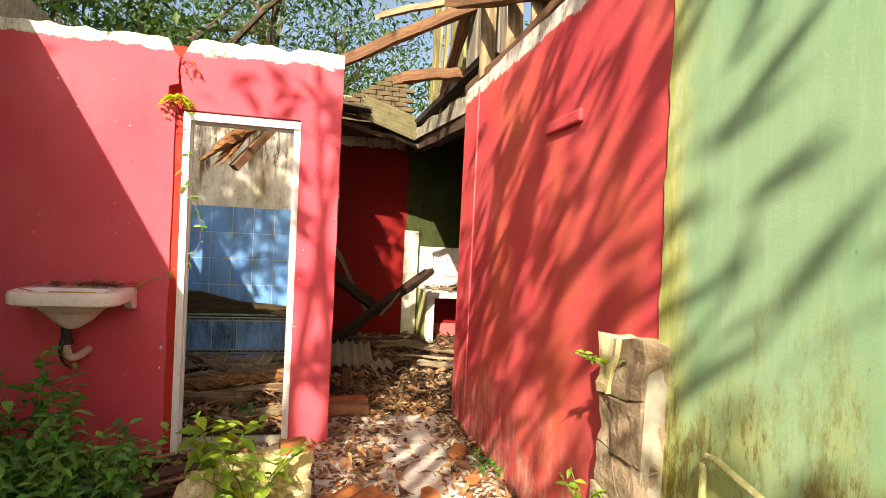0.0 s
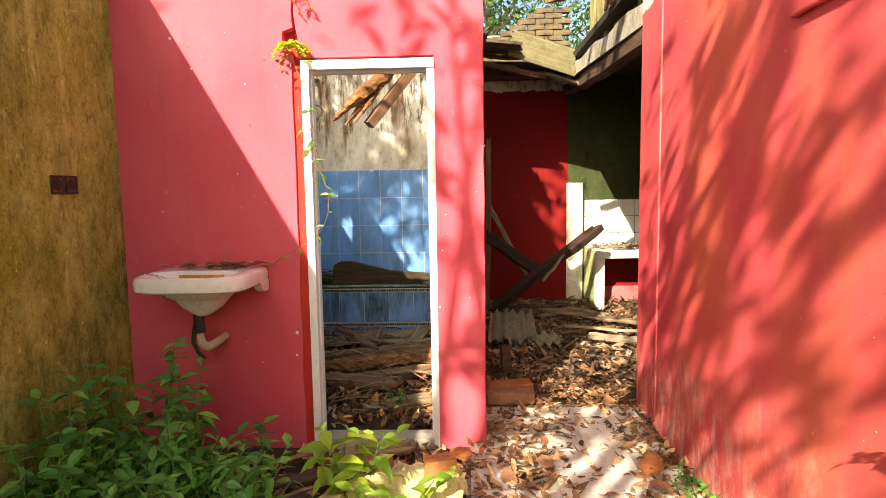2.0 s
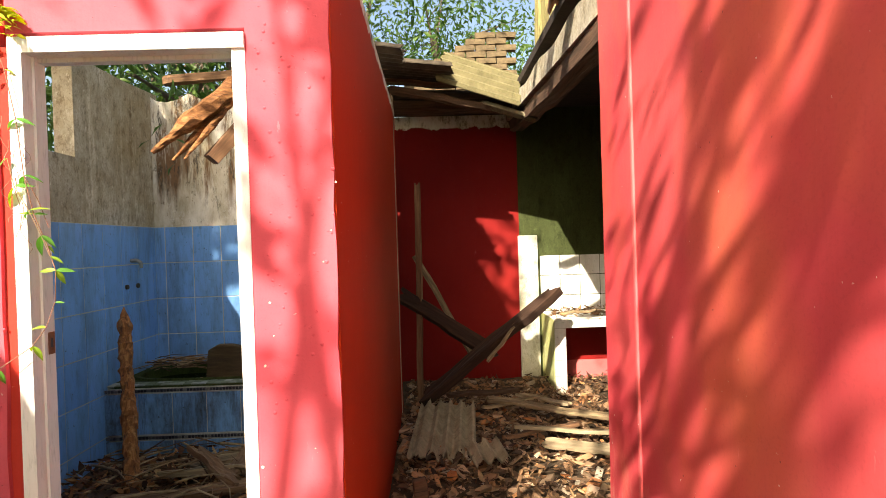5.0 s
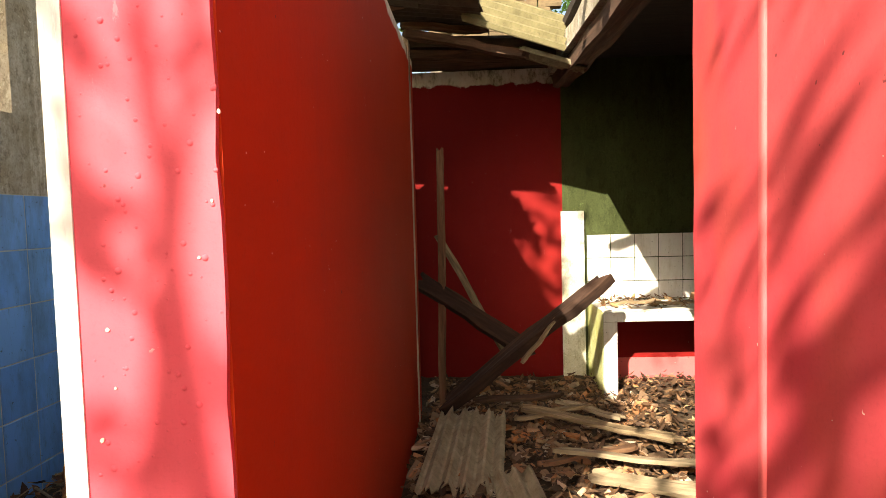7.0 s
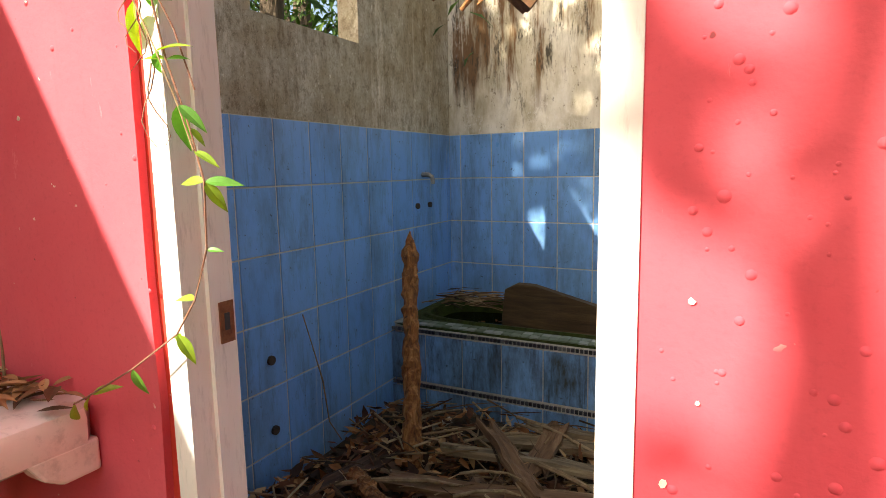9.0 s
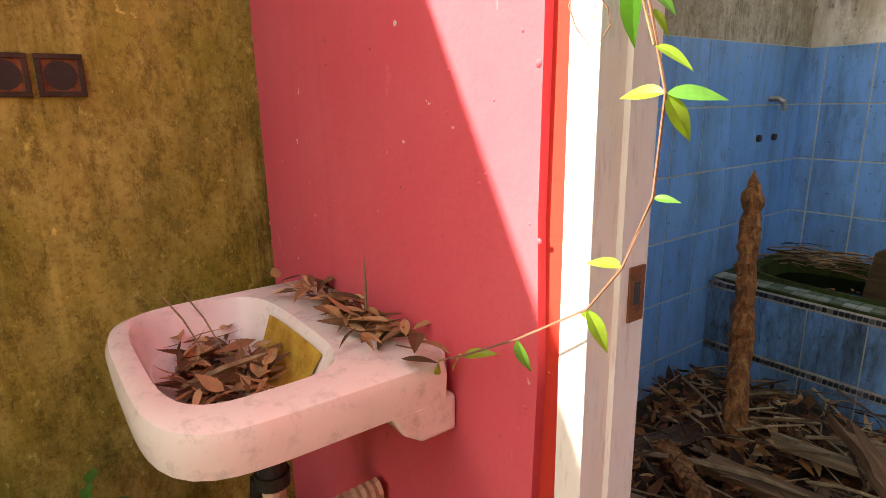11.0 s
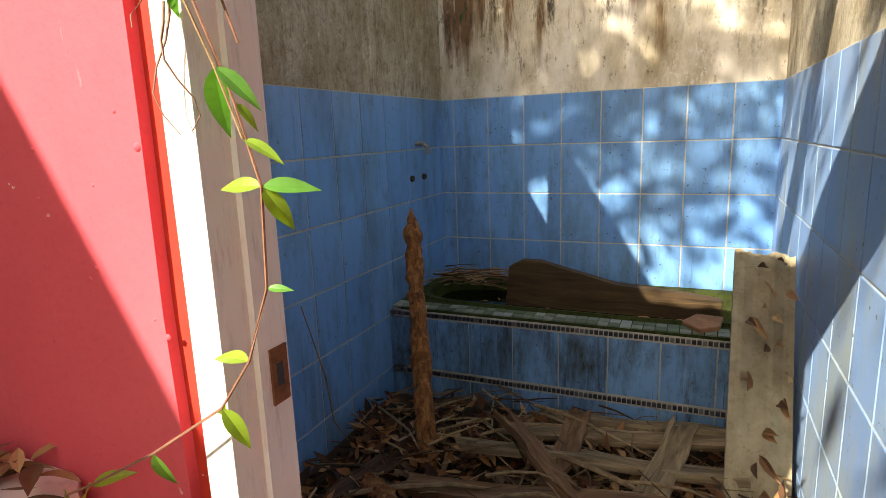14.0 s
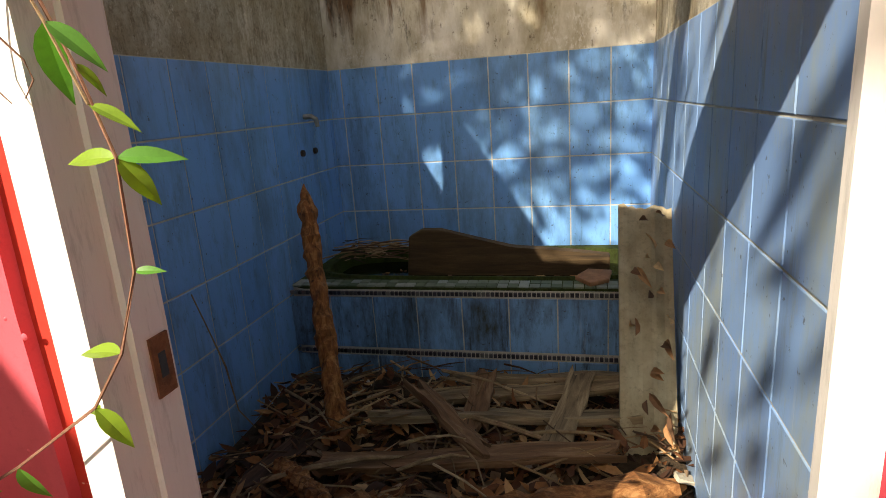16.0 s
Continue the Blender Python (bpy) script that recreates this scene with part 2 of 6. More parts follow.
def rusty_wall():
    """Whitewash with vertical runs of rust and black mould that start at the top."""
    m = Mat("rust_streaked_whitewash", 0.9)
    c = m.ramp(m.noise(4, 7, 0.7, (1, 1, 0.4)), [(0.3, (0.3, 0.24, 0.14)), (0.46, (0.52, 0.47, 0.35)), (0.62, (0.74, 0.7, 0.6))])
    up = m.step(m.math("ADD", m.axis(2), m.math("MULTIPLY", m.noise(7, 4, 0.6, (1, 1, 0.1)), 1.5)), 2.55, 2.85)
    rust = m.math("MULTIPLY", m.step(m.noise(6.5, 6, 0.7, (1, 1, 0.12)), 0.48, 0.56), up)
    c = m.mix(m.math("MULTIPLY", rust, 0.92), c, (0.15, 0.07, 0.022))
    mould = m.math("MULTIPLY", m.step(m.noise(13, 8, 0.8, (1, 1, 0.22)), 0.52, 0.6), up)
    c = m.mix(m.math("MULTIPLY", mould, 0.95), c, (0.05, 0.042, 0.03))
    crust = m.math("MULTIPLY", m.step(m.noise(34, 9, 0.82, (1, 1, 0.6)), 0.52, 0.57), m.step(m.noise(3.3, 4, 0.6, (1, 1, 0.4)), 0.45, 0.6))
    c = m.mix(m.math("MULTIPLY", crust, 0.75), c, (0.74, 0.71, 0.64))
    pit = m.step(m.noise(27, 9, 0.82, (1, 1, 0.5)), 0.58, 0.62)
    c = m.mix(m.math("MULTIPLY", pit, 0.7), c, (0.09, 0.06, 0.03))
    m.color(c)
    m.bump(m.noise(26, 8, 0.75), 0.45, 0.006)
    return m.m


PLASTER_RUST = rusty_wall()


def wood(name, a, b, c, along=(0.1, 1, 1), scale=22):
    """Grain along the board's x axis, with darker cracks."""
    m = Mat(name, 0.85)
    g = m.noise(scale, 8, 0.72, along, 0.6)
    col = m.ramp(g, [(0.28, a), (0.5, b), (0.74, c)])
    crack = m.step(m.noise(scale * 1.6, 5, 0.6, (along[0] * 0.4, along[1], along[2])), 0.6, 0.68)
    col = m.mix(m.math("MULTIPLY", crack, 0.7), col, tuple(v * 0.35 for v in a))
    m.color(col)
    m.bump(g, 0.7, 0.008)
    return m.m


ROT_WOOD = wood("rotten_brown_wood", (0.05, 0.025, 0.012), (0.17, 0.09, 0.042), (0.36, 0.23, 0.125))
SAWN_WOOD = wood("sawn_brown_wood", (0.06, 0.028, 0.014), (0.17, 0.085, 0.042), (0.3, 0.17, 0.09))
GREY_WOOD = wood("grey_weathered_wood", (0.045, 0.03, 0.016), (0.22, 0.155, 0.085), (0.5, 0.39, 0.23))
DARK_WOOD = wood("dark_damp_wood", (0.03, 0.017, 0.01), (0.08, 0.042, 0.024), (0.16, 0.09, 0.05))
# Near-black wood for the kitchen ceiling and window frame.
NEAR_BLACK_WOOD = wood("near_black_wood", (0.012, 0.008, 0.006), (0.025, 0.016, 0.012), (0.045, 0.03, 0.02))
WET_WOOD = wood("wet_dark_wood", (0.02, 0.012, 0.005), (0.06, 0.036, 0.014), (0.12, 0.075, 0.03))
PALE_WOOD = wood("pale_driftwood", (0.14, 0.1, 0.06), (0.3, 0.23, 0.14), (0.46, 0.38, 0.26))
BARK = wood("crumbling_bark", (0.025, 0.008, 0.003), (0.24, 0.09, 0.022), (0.56, 0.28, 0.1), (1, 1, 0.14), 44)
MOSSY_PLANK = wood("yellowish_mossy_boards", (0.07, 0.055, 0.02), (0.28, 0.24, 0.09), (0.46, 0.41, 0.19), (1, 1, 0.06), 26)
TWIG = simple("dry_twig", (0.16, 0.1, 0.05), (0.34, 0.24, 0.13), 30, 0.9)
TRUNK = simple("tree_bark", (0.05, 0.038, 0.026), (0.15, 0.11, 0.075), 9, 0.95, 0.9, stretch=(1, 1, 0.25), dist=0.03)
TERRACOTTA = simple("orange_terracotta", (0.24, 0.085, 0.03), (0.52, 0.2, 0.06), 18, 0.85, 0.35)
SHARD = simple("dirty_brown_terracotta", (0.2, 0.1, 0.05), (0.4, 0.2, 0.1), 14, 0.9, 0.4)
BRICK = simple("old_dark_brick", (0.07, 0.05, 0.028), (0.19, 0.14, 0.075), 9, 0.95, 0.6)
STONE = simple("broken_brick_and_mortar", (0.16, 0.1, 0.05), (0.46, 0.36, 0.24), 9, 0.95, 0.9, dist=0.02)
# Lichen and concrete tones, raised to imitate sun on the planter.
KERB = mossy("sun_lightened_lichen_concrete", (0.58, 0.48, 0.29), (0.72, 0.63, 0.43), (0.5, 0.45, 0.12), (0.2, 0.16, 0.07))
ASBESTOS = simple("grey_fibre_cement", (0.1, 0.085, 0.05), (0.26, 0.23, 0.15), 14, 0.92, 0.35)
STRIP_PALE = simple("pale_weathered_fibre_cement", (0.24, 0.19, 0.11), (0.42, 0.36, 0.24), 9, 0.92, 0.35)
ASBESTOS_MOSS = simple("yellowed_fibre_cement", (0.09, 0.08, 0.035), (0.2, 0.175, 0.09), 6, 0.92, 0.35)
CHROME = simple("tarnished_chrome", (0.2, 0.2, 0.18), (0.4, 0.4, 0.36), 20, 0.5, 0.1, 0.7)
DARK_METAL = simple("dark_corroded_metal", (0.03, 0.025, 0.02), (0.09, 0.06, 0.04), 30, 0.7, 0.3, 0.4)
RUST = simple("flaking_rust", (0.12, 0.045, 0.02), (0.3, 0.13, 0.06), 40, 0.9, 0.6)
BLACK_RUBBER = simple("black_rubber", (0.012, 0.012, 0.012), (0.03, 0.028, 0.026), 20, 0.5, 0.1)
BEIGE_PLASTIC = simple("beige_plastic", (0.5, 0.36, 0.26), (0.6, 0.45, 0.34), 12, 0.45, 0.05)
YELLOW_CRUST = simple("yellow_lime_crust", (0.34, 0.16, 0.008), (0.62, 0.4, 0.06), 22, 0.85, 0.7)
CHIP = simple("pale_plaster_chip", (0.6, 0.54, 0.42), (0.75, 0.7, 0.6), 40, 0.95, 0.3)
PALE_BLUE = simple("pale_blue_paint", (0.36, 0.46, 0.44), (0.5, 0.58, 0.55), 16, 0.6, 0.2)
MOSSY_RIM = mossy("mossy_tub_enamel", (0.022, 0.027, 0.008), (0.055, 0.07, 0.02), (0.035, 0.06, 0.006), (0.006, 0.006, 0.003))
WHITE_FLOOR = simple("dusty_pale_floor_tile", (0.5, 0.46, 0.38), (0.74, 0.71, 0.64), 5, 0.7, 0.2)


def by_island(name, stops, rough=0.8, scale=25, leafy=0.0):
    """A colour for each piece of a joined mesh, with fine grain; leafy lets light through."""
    m = Mat(name, rough)
    c = m.ramp(m.random(True), stops)
    c = m.mix(m.math("MULTIPLY", m.step(m.noise(scale, 5, 0.7), 0.45, 0.75), 0.4), c, tuple(0.45 * v for v in stops[0][1]))
    m.color(c)
    if leafy:
        tr = m.node("ShaderNodeBsdfTranslucent")
        hsv = m.node("ShaderNodeHueSaturation")
        hsv.inputs["Value"].default_value, hsv.inputs["Saturation"].default_value = 1.5, 1.1
        m.link(c, hsv.inputs["Color"])
        m.link(hsv.outputs[0], tr.inputs["Color"])
        mx = m.node("ShaderNodeMixShader")
        mx.inputs[0].default_value = leafy
        m.link(m.b.outputs[0], mx.inputs[1])
        m.link(tr.outputs[0], mx.inputs[2])
        m.link(mx.outputs[0], m.t.nodes["Material Output"].inputs["Surface"])
    return m.m


DRY_LEAF = by_island("dry_brown_leaves", [(0.0, (0.07, 0.033, 0.015)), (0.35, (0.2, 0.095, 0.04)), (0.7, (0.38, 0.2, 0.085)), (1.0, (0.58, 0.4, 0.2))], 0.75)
BATH_LEAF = by_island("dark_damp_leaves", [(0.0, (0.02, 0.008, 0.003)), (0.45, (0.12, 0.04, 0.012)), (0.8, (0.34, 0.14, 0.04)), (1.0, (0.52, 0.34, 0.16))], 0.8)
# Brown leaf tones darker than DRY_LEAF, for the far passage.
FAR_LEAF = by_island("darker_brown_leaves", [(0.0, (0.035, 0.018, 0.009)), (0.5, (0.11, 0.055, 0.025)), (0.85, (0.22, 0.12, 0.055)), (1.0, (0.38, 0.25, 0.13))], 0.8)
SUN_LEAF = by_island("bright_green_leaves", [(0.0, (0.16, 0.3, 0.03)), (0.6, (0.24, 0.38, 0.04)), (1.0, (0.38, 0.46, 0.05))], 0.45, 40, 0.35)
HERB_LEAF = by_island("green_herb_leaves", [(0.0, (0.04, 0.13, 0.02)), (0.6, (0.11, 0.29, 0.045)), (1.0, (0.24, 0.44, 0.08))], 0.45, 40, 0.3)
TREE_LEAF = by_island("tree_leaves", [(0.0, (0.03, 0.075, 0.015)), (0.6, (0.055, 0.12, 0.022)), (1.0, (0.11, 0.18, 0.035))], 0.5, 40, 0.35)
TWIG_MIX = by_island("mixed_dry_twigs", [(0.0, (0.04, 0.02, 0.01)), (0.4, (0.14, 0.08, 0.035)), (0.8, (0.3, 0.19, 0.09)), (1.0, (0.45, 0.34, 0.2))], 0.85)
MOSAIC = by_island("dark_and_white_mosaic", [(0.0, (0.02, 0.02, 0.025)), (0.8, (0.06, 0.06, 0.07)), (1.0, (0.2, 0.2, 0.18))], 0.35)
LEDGE_TILE = by_island("mossy_ledge_mosaic", [(0.0, (0.06, 0.09, 0.035)), (0.5, (0.15, 0.18, 0.12)), (1.0, (0.32, 0.34, 0.3))], 0.6)
DEBRIS = by_island("mixed_rubble", [(0.0, (0.14, 0.08, 0.045)), (0.4, (0.3, 0.2, 0.12)), (0.7, (0.45, 0.2, 0.08)), (1.0, (0.5, 0.45, 0.35))], 0.9)


def water():
    m = Mat("black_water", 0.08, 0, 0.5)
    m.color(m.ramp(m.noise(9, 4), [(0.45, (0.006, 0.008, 0.004)), (0.7, (0.02, 0.024, 0.01))]))
    m.bump(m.noise(14, 2), 0.05, 0.004)
    return m.m


DARK_WATER = water()
BLUE_PALE = glazed("washed_out_blue_tile", (0.18, 0.31, 0.57), (0.23, 0.38, 0.64), (0.33, 0.36, 0.27), 0.3, 1.0)
STEM = simple("green_stem", (0.08, 0.14, 0.03), (0.16, 0.22, 0.06), 30, 0.6)
VINE_STEM = simple("reddish_vine_stem", (0.16, 0.075, 0.045), (0.27, 0.14, 0.09), 40, 0.6)
RED_LEAF = by_island("withered_red_leaves", [(0.0, (0.3, 0.06, 0.02)), (1.0, (0.45, 0.18, 0.05))], 0.6, 40, 0.3)
GREY_WOOD_UP = wood("grey_upright_boards", (0.06, 0.05, 0.035), (0.24, 0.205, 0.155), (0.44, 0.4, 0.32), (1, 1, 0.06), 26)
DAMP_WOOD = wood("dark_brown_damp_beam", (0.012, 0.005, 0.003), (0.034, 0.015, 0.008), (0.075, 0.036, 0.018))
# For the sheets added over the passage as sun blockers.
SHADE_SHEET = simple("dark_shade_sheet", (0.04, 0.03, 0.02), (0.1, 0.08, 0.055), 7, 0.9, 0.35)
BARK_FLAT = wood("crumbling_red_brown_bark", (0.025, 0.009, 0.003), (0.2, 0.08, 0.024), (0.48, 0.25, 0.1), (0.3, 1, 1), 40)
FERN_LEAF = by_island("yellow_green_fern", [(0.0, (0.3, 0.42, 0.03)), (1.0, (0.5, 0.56, 0.05))], 0.5, 40, 0.35)
EAVE_WHITE = mossy("stained_eave_whitewash", (0.4, 0.36, 0.28), (0.6, 0.56, 0.47), (0.3, 0.25, 0.14), (0.07, 0.05, 0.03), (0.05, 0.04, 0.025))


# ---- mesh helpers ----
def part(name, bm, material, parent=None, label="", smooth=False):
    me = bpy.data.meshes.new(name)
    bmesh.ops.recalc_face_normals(bm, faces=bm.faces)
    bm.to_mesh(me)
    bm.free()
    me.materials.append(material)
    if smooth:
        me.shade_smooth()
        me.set_sharp_from_angle(angle=radians(38))
    ob = new(name, me)
    if parent:
        ob.parent = parent
    if label:
        ob["label"] = label
    return ob


def thing(name, label, category, group="", kind=""):
    return tagged(new(name), label, category, group, kind)


def box(bm, x0, x1, y0, y1, z0, z1, m=None):
    made = bmesh.ops.create_cube(bm, size=1, matrix=(m or Matrix()) @ Matrix.LocRotScale(((x0 + x1) / 2, (y0 + y1) / 2, (z0 + z1) / 2), None, (x1 - x0, y1 - y0, z1 - z0)))
    return made["verts"]


def boxes(*rows):
    bm = bmesh.new()
    for r in rows:
        box(bm, *r)
    return bm


def bevel(bm, w, seg=1):
    bmesh.ops.bevel(bm, geom=bm.edges[:], offset=w, segments=seg, affect="EDGES", profile=0.5)
    return bm


def prism(bm, pts, axis, a, b):
    """A polygon of (u, v) run from a to b along the axis: x takes (y, z), y takes (x, z), z takes (x, y)."""
    def at(u, v, w):
        return {"x": (w, u, v), "y": (u, w, v), "z": (u, v, w)}[axis]
    lo = [bm.verts.new(at(u, v, a)) for u, v in pts]
    hi = [bm.verts.new(at(u, v, b)) for u, v in pts]
    bm.faces.new(lo)
    bm.faces.new(hi[::-1])
    for k in range(len(pts)):
        j = (k + 1) % len(pts)
        bm.faces.new((lo[k], hi[k], hi[j], lo[j]))
    return bm


def ragged(u0, u1, z, amp, n, seed):
    rnd = random.Random(seed)
    return [(u0 + (u1 - u0) * k / n, z + rnd.uniform(-amp, amp)) for k in range(n + 1)]


# ---- structure ----
FY, FT = 3.9, 0.1            # front face and thickness of the wash-house wall
LX, RX, RT = -1.625, 0.172, 0.08
BY = 6.762                   # back wall of the bathroom
DL, DR, DH = -0.662, 0.005, 2.006
KY = 7.98                    # back wall of the passage and kitchen


def ground_height(x, y):
    h = 0.015 * noise.noise(Vector((x * 2.1, y * 2.1, 0))) + 0.008 * noise.noise(Vector((x * 7, y * 7, 3)))
    if y > 4.2:
        h += 0.025 * min(1, (y - 4.2) / 1.5)
    if y > 5.0 and x > 0.26:
        h += 0.04 * noise.noise(Vector((x * 2.5, y * 2.5, 5)))
    if x < -0.45 and y < 3.9:
        h -= 0.04
    if LX < x < RX and y > 4.0:
        h += 0.03 * min(1, (y - 4.0) / 0.6) + 0.04 * noise.noise(Vector((x * 3, y * 3, 9)))
    return h - 0.01


def build_ground():
    xs = [-400, -90, -30, -12] + [-6 + 0.1 * k for k in range(121)] + [12, 30, 90, 400]
    ys = [-400, -90, -30, -10] + [-4 + 0.1 * k for k in range(151)] + [18, 40, 100, 400]
    verts = [(x, y, ground_height(x, y)) for y in ys for x in xs]
    w = len(xs)
    faces = [(j * w + i, j * w + i + 1, (j + 1) * w + i + 1, (j + 1) * w + i) for j in range(len(ys) - 1) for i in range(w - 1)]
    me = bpy.data.meshes.new("ground")
    me.from_pydata(verts, [], faces)
    me.materials.append(GROUND)
    me.shade_smooth()
    return tagged(new("ground", me), "brown soil strewn with leaf litter", "ground", kind="structure")


build_ground()

# front wall: two pieces beside the crack, the door opening between
bm = bmesh.new()
prism(bm, [(LX, -0.1), (DL - 0.048, -0.1)] + [(DL - 0.048 + 0.004 * math.sin(9 * k), 0.2 * k) for k in range(1, 10)] + [(DL - 0.048, 1.98), (DL - 0.05, 2.06), (DL - 0.09, 2.08), (DL - 0.09, 2.15), (DL - 0.035, 2.17), (DL - 0.042, 2.25), (DL - 0.035, 2.32), (DL - 0.07, 2.36)] + ragged(DL - 0.1, LX, 2.43, 0.012, 14, 3), "y", FY, FY + FT)
wall_front = tagged(part("wall_front", bm, RED), "pink-red painted plaster wall with a whitewashed broken top", "wall", kind="structure")
bm = bmesh.new()
prism(bm, [(DR, -0.1), (RX + RT, -0.1)] + [(RX + RT - 0.005 + 0.003 * math.sin(7 * k * k), 0.1 * k) for k in range(1, 24)] + ragged(RX + RT, DL + 0.03, 2.44, 0.018, 16, 5) + [(DL - 0.02, 2.33), (DL - 0.03, 2.25), (DL - 0.022, 2.17), (DL - 0.012, 2.12), (DL - 0.012, DH + 0.015), (DR, DH + 0.015)], "y", FY, FY + FT)
wall_front_right = tagged(part("wall_front_right", bm, RED), "pink-red painted wall piece over and beside the doorway", "wall", kind="structure")
tagged(part("trim_door_groove", boxes((DL - 0.07, DL, FY + 0.014, FY + 0.07, -0.05, DH - 0.02), (DL - 0.12, DL + 0.05, FY + 0.05, FY + 0.09, 1.95, 2.4)), RED_GLOSS), "glossy red painted groove beside the door frame, toned down for recess shade", "trim", kind="structure")

# left wall, outside and in the bathroom
bm = boxes((LX - 0.12, LX, -3.5, 2.1, -0.1, 2.7), (LX - 0.12, LX, 3.02, FY + 0.001, -0.1, 2.7), (LX - 0.12, LX, 2.1, 3.02, -0.1, 1.55), (LX - 0.12, LX, 2.1, 3.02, 2.3, 2.7))
wall_left = tagged(part("wall_left", bm, OLIVE), "ochre plaster wall covered in green moss", "wall", kind="structure")
bm = bmesh.new()
prism(bm, [(FY + 0.001, -0.1), (BY + 0.1, -0.1), (BY + 0.1, 2.62), (6.4, 2.6), (5.78, 2.6), (5.78, 1.975), (5.07, 1.975), (5.07, 2.6), (4.5, 2.66), (FY + 0.001, 2.68)], "x", LX - 0.12, LX)
wall_bath_left = tagged(part("wall_bath_left", bm, PLASTER_BATH), "stained grey plaster wall with blue tiles below and a window opening", "wall", kind="structure")
bm = bmesh.new()
prism(bm, [(LX - 0.12, -0.1), (RX + RT, -0.1)] + ragged(RX + RT, LX - 0.12, 2.57, 0.04, 24, 8), "y", BY, BY + 0.1)
wall_bath_back = tagged(part("wall_bath_back", bm, PLASTER_RUST), "whitewashed plaster wall with rusty stains above blue tiles", "wall", kind="structure")
wall_bath_right = tagged(part("wall_bath_right", boxes((RX, RX + 0.03, FY + FT, BY, -0.1, 2.46)), PLASTER_BATH), "stained plaster wall tiled blue in the lower part", "wall", kind="structure")
tagged(part("wall_passage_left", boxes((RX + 0.03, RX + RT - 0.001, FY + FT, 6.98, -0.1, 2.47), (RX + RT - 0.008, RX + RT - 0.001, FY + 0.012, FY + FT, -0.1, 2.42)), RED_PASSAGE_SIDE), "brick-red painted passage wall in shade", "wall", kind="structure")

# right-hand wall, slightly askew
RW = Matrix.Translation((1.165, 2.1, 0)) @ Matrix.Rotation(radians(-1.15), 4, "Z")
bm = bmesh.new()
prism(bm, [(-0.25, -0.1), (2.42, -0.1)] + [(2.42 + 0.004 * math.sin(5 * k * k), 0.12 * k) for k in range(1, 19)] + ragged(2.42, -0.25, 2.47, 0.012, 20, 12), "x", 0, 0.12)
bm.transform(RW)
wall_right = tagged(part("wall_right", bm, RED_RIGHT), "faded red painted wall, worn near the ground", "wall", kind="structure")
rib = bevel(boxes((-0.008, 0.005, 2.03, 2.054, 0.0, 2.42)), 0.006, 2)
rib.transform(RW)
part("raised_rib", rib, RED_PALE, wall_right, "pale red vertical plaster rib")
bm = bmesh.new()
edge_rnd, off, pts = random.Random(71), 0.0, [(-4.5, -0.1)]
for k in range(107):
    off = 0.75 * off + edge_rnd.uniform(-0.006, 0.006)
    pts.append((-0.255 + off, -0.1 + 0.03 * k))
prism(bm, pts + [(-4.5, 3.08)], "x", -0.009, 0.12)
bm.transform(RW)
tagged(part("wall_right_green", bm, GREEN_OLD), "faded mint green painted wall with yellow moss and brown mould", "wall", kind="structure")
tagged(part("wall_passage_end", boxes((-0.2, 1.4, KY, KY + 0.12, -0.1, 2.64)), RED_SHADED), "red painted end wall darkened for shade, with a white band on top", "wall", kind="structure")
tagged(part("wall_pier", boxes((1.385, 1.575, KY - 0.03, KY + 0.12, -0.1, 1.43)), PIER_WHITE), "peeling whitewashed pier at the passage end", "wall", kind="structure")
wall_kitchen = tagged(part("wall_kitchen_back", boxes((1.4, 2.68, KY + 0.002, KY + 0.12, -0.1, 2.7), (2.68, 4.2, KY + 0.002, KY + 0.12, -0.1, 0.93), (2.68, 4.2, KY + 0.002, KY + 0.12, 2.0, 2.7), (4.2, 5.2, KY + 0.002, KY + 0.12, -0.1, 2.7)), GREEN_SHADED), "olive green kitchen wall darkened for shade, with white tiles", "wall", kind="structure")
# Unseen side and front walls, added to keep daylight out of the kitchen.
tagged(part("wall_kitchen_right", boxes((5.2, 5.32, 4.4, KY + 0.12, -0.1, 2.7)), GREEN_SHADED), "unseen green side wall closing the kitchen off from light", "wall", kind="structure")
tagged(part("wall_kitchen_front", boxes((1.32, 5.32, 4.48, 4.6, -0.1, 2.7)), GREEN_SHADED), "unseen green front wall closing the kitchen off from light", "wall", kind="structure")
# Runs out to the eave to block a stripe of sun.
tagged(part("ceiling_kitchen", boxes((1.3, 5.32, 4.4, KY + 0.12, 2.7, 2.76)), NEAR_BLACK_WOOD), "dark boarded kitchen ceiling", "ceiling", kind="structure")
tagged(part("wall_right_back", boxes((1.3, 5.4, -4.0, -3.9, -0.1, 3.0)), GREEN_OLD), "green painted wall", "wall", kind="structure")


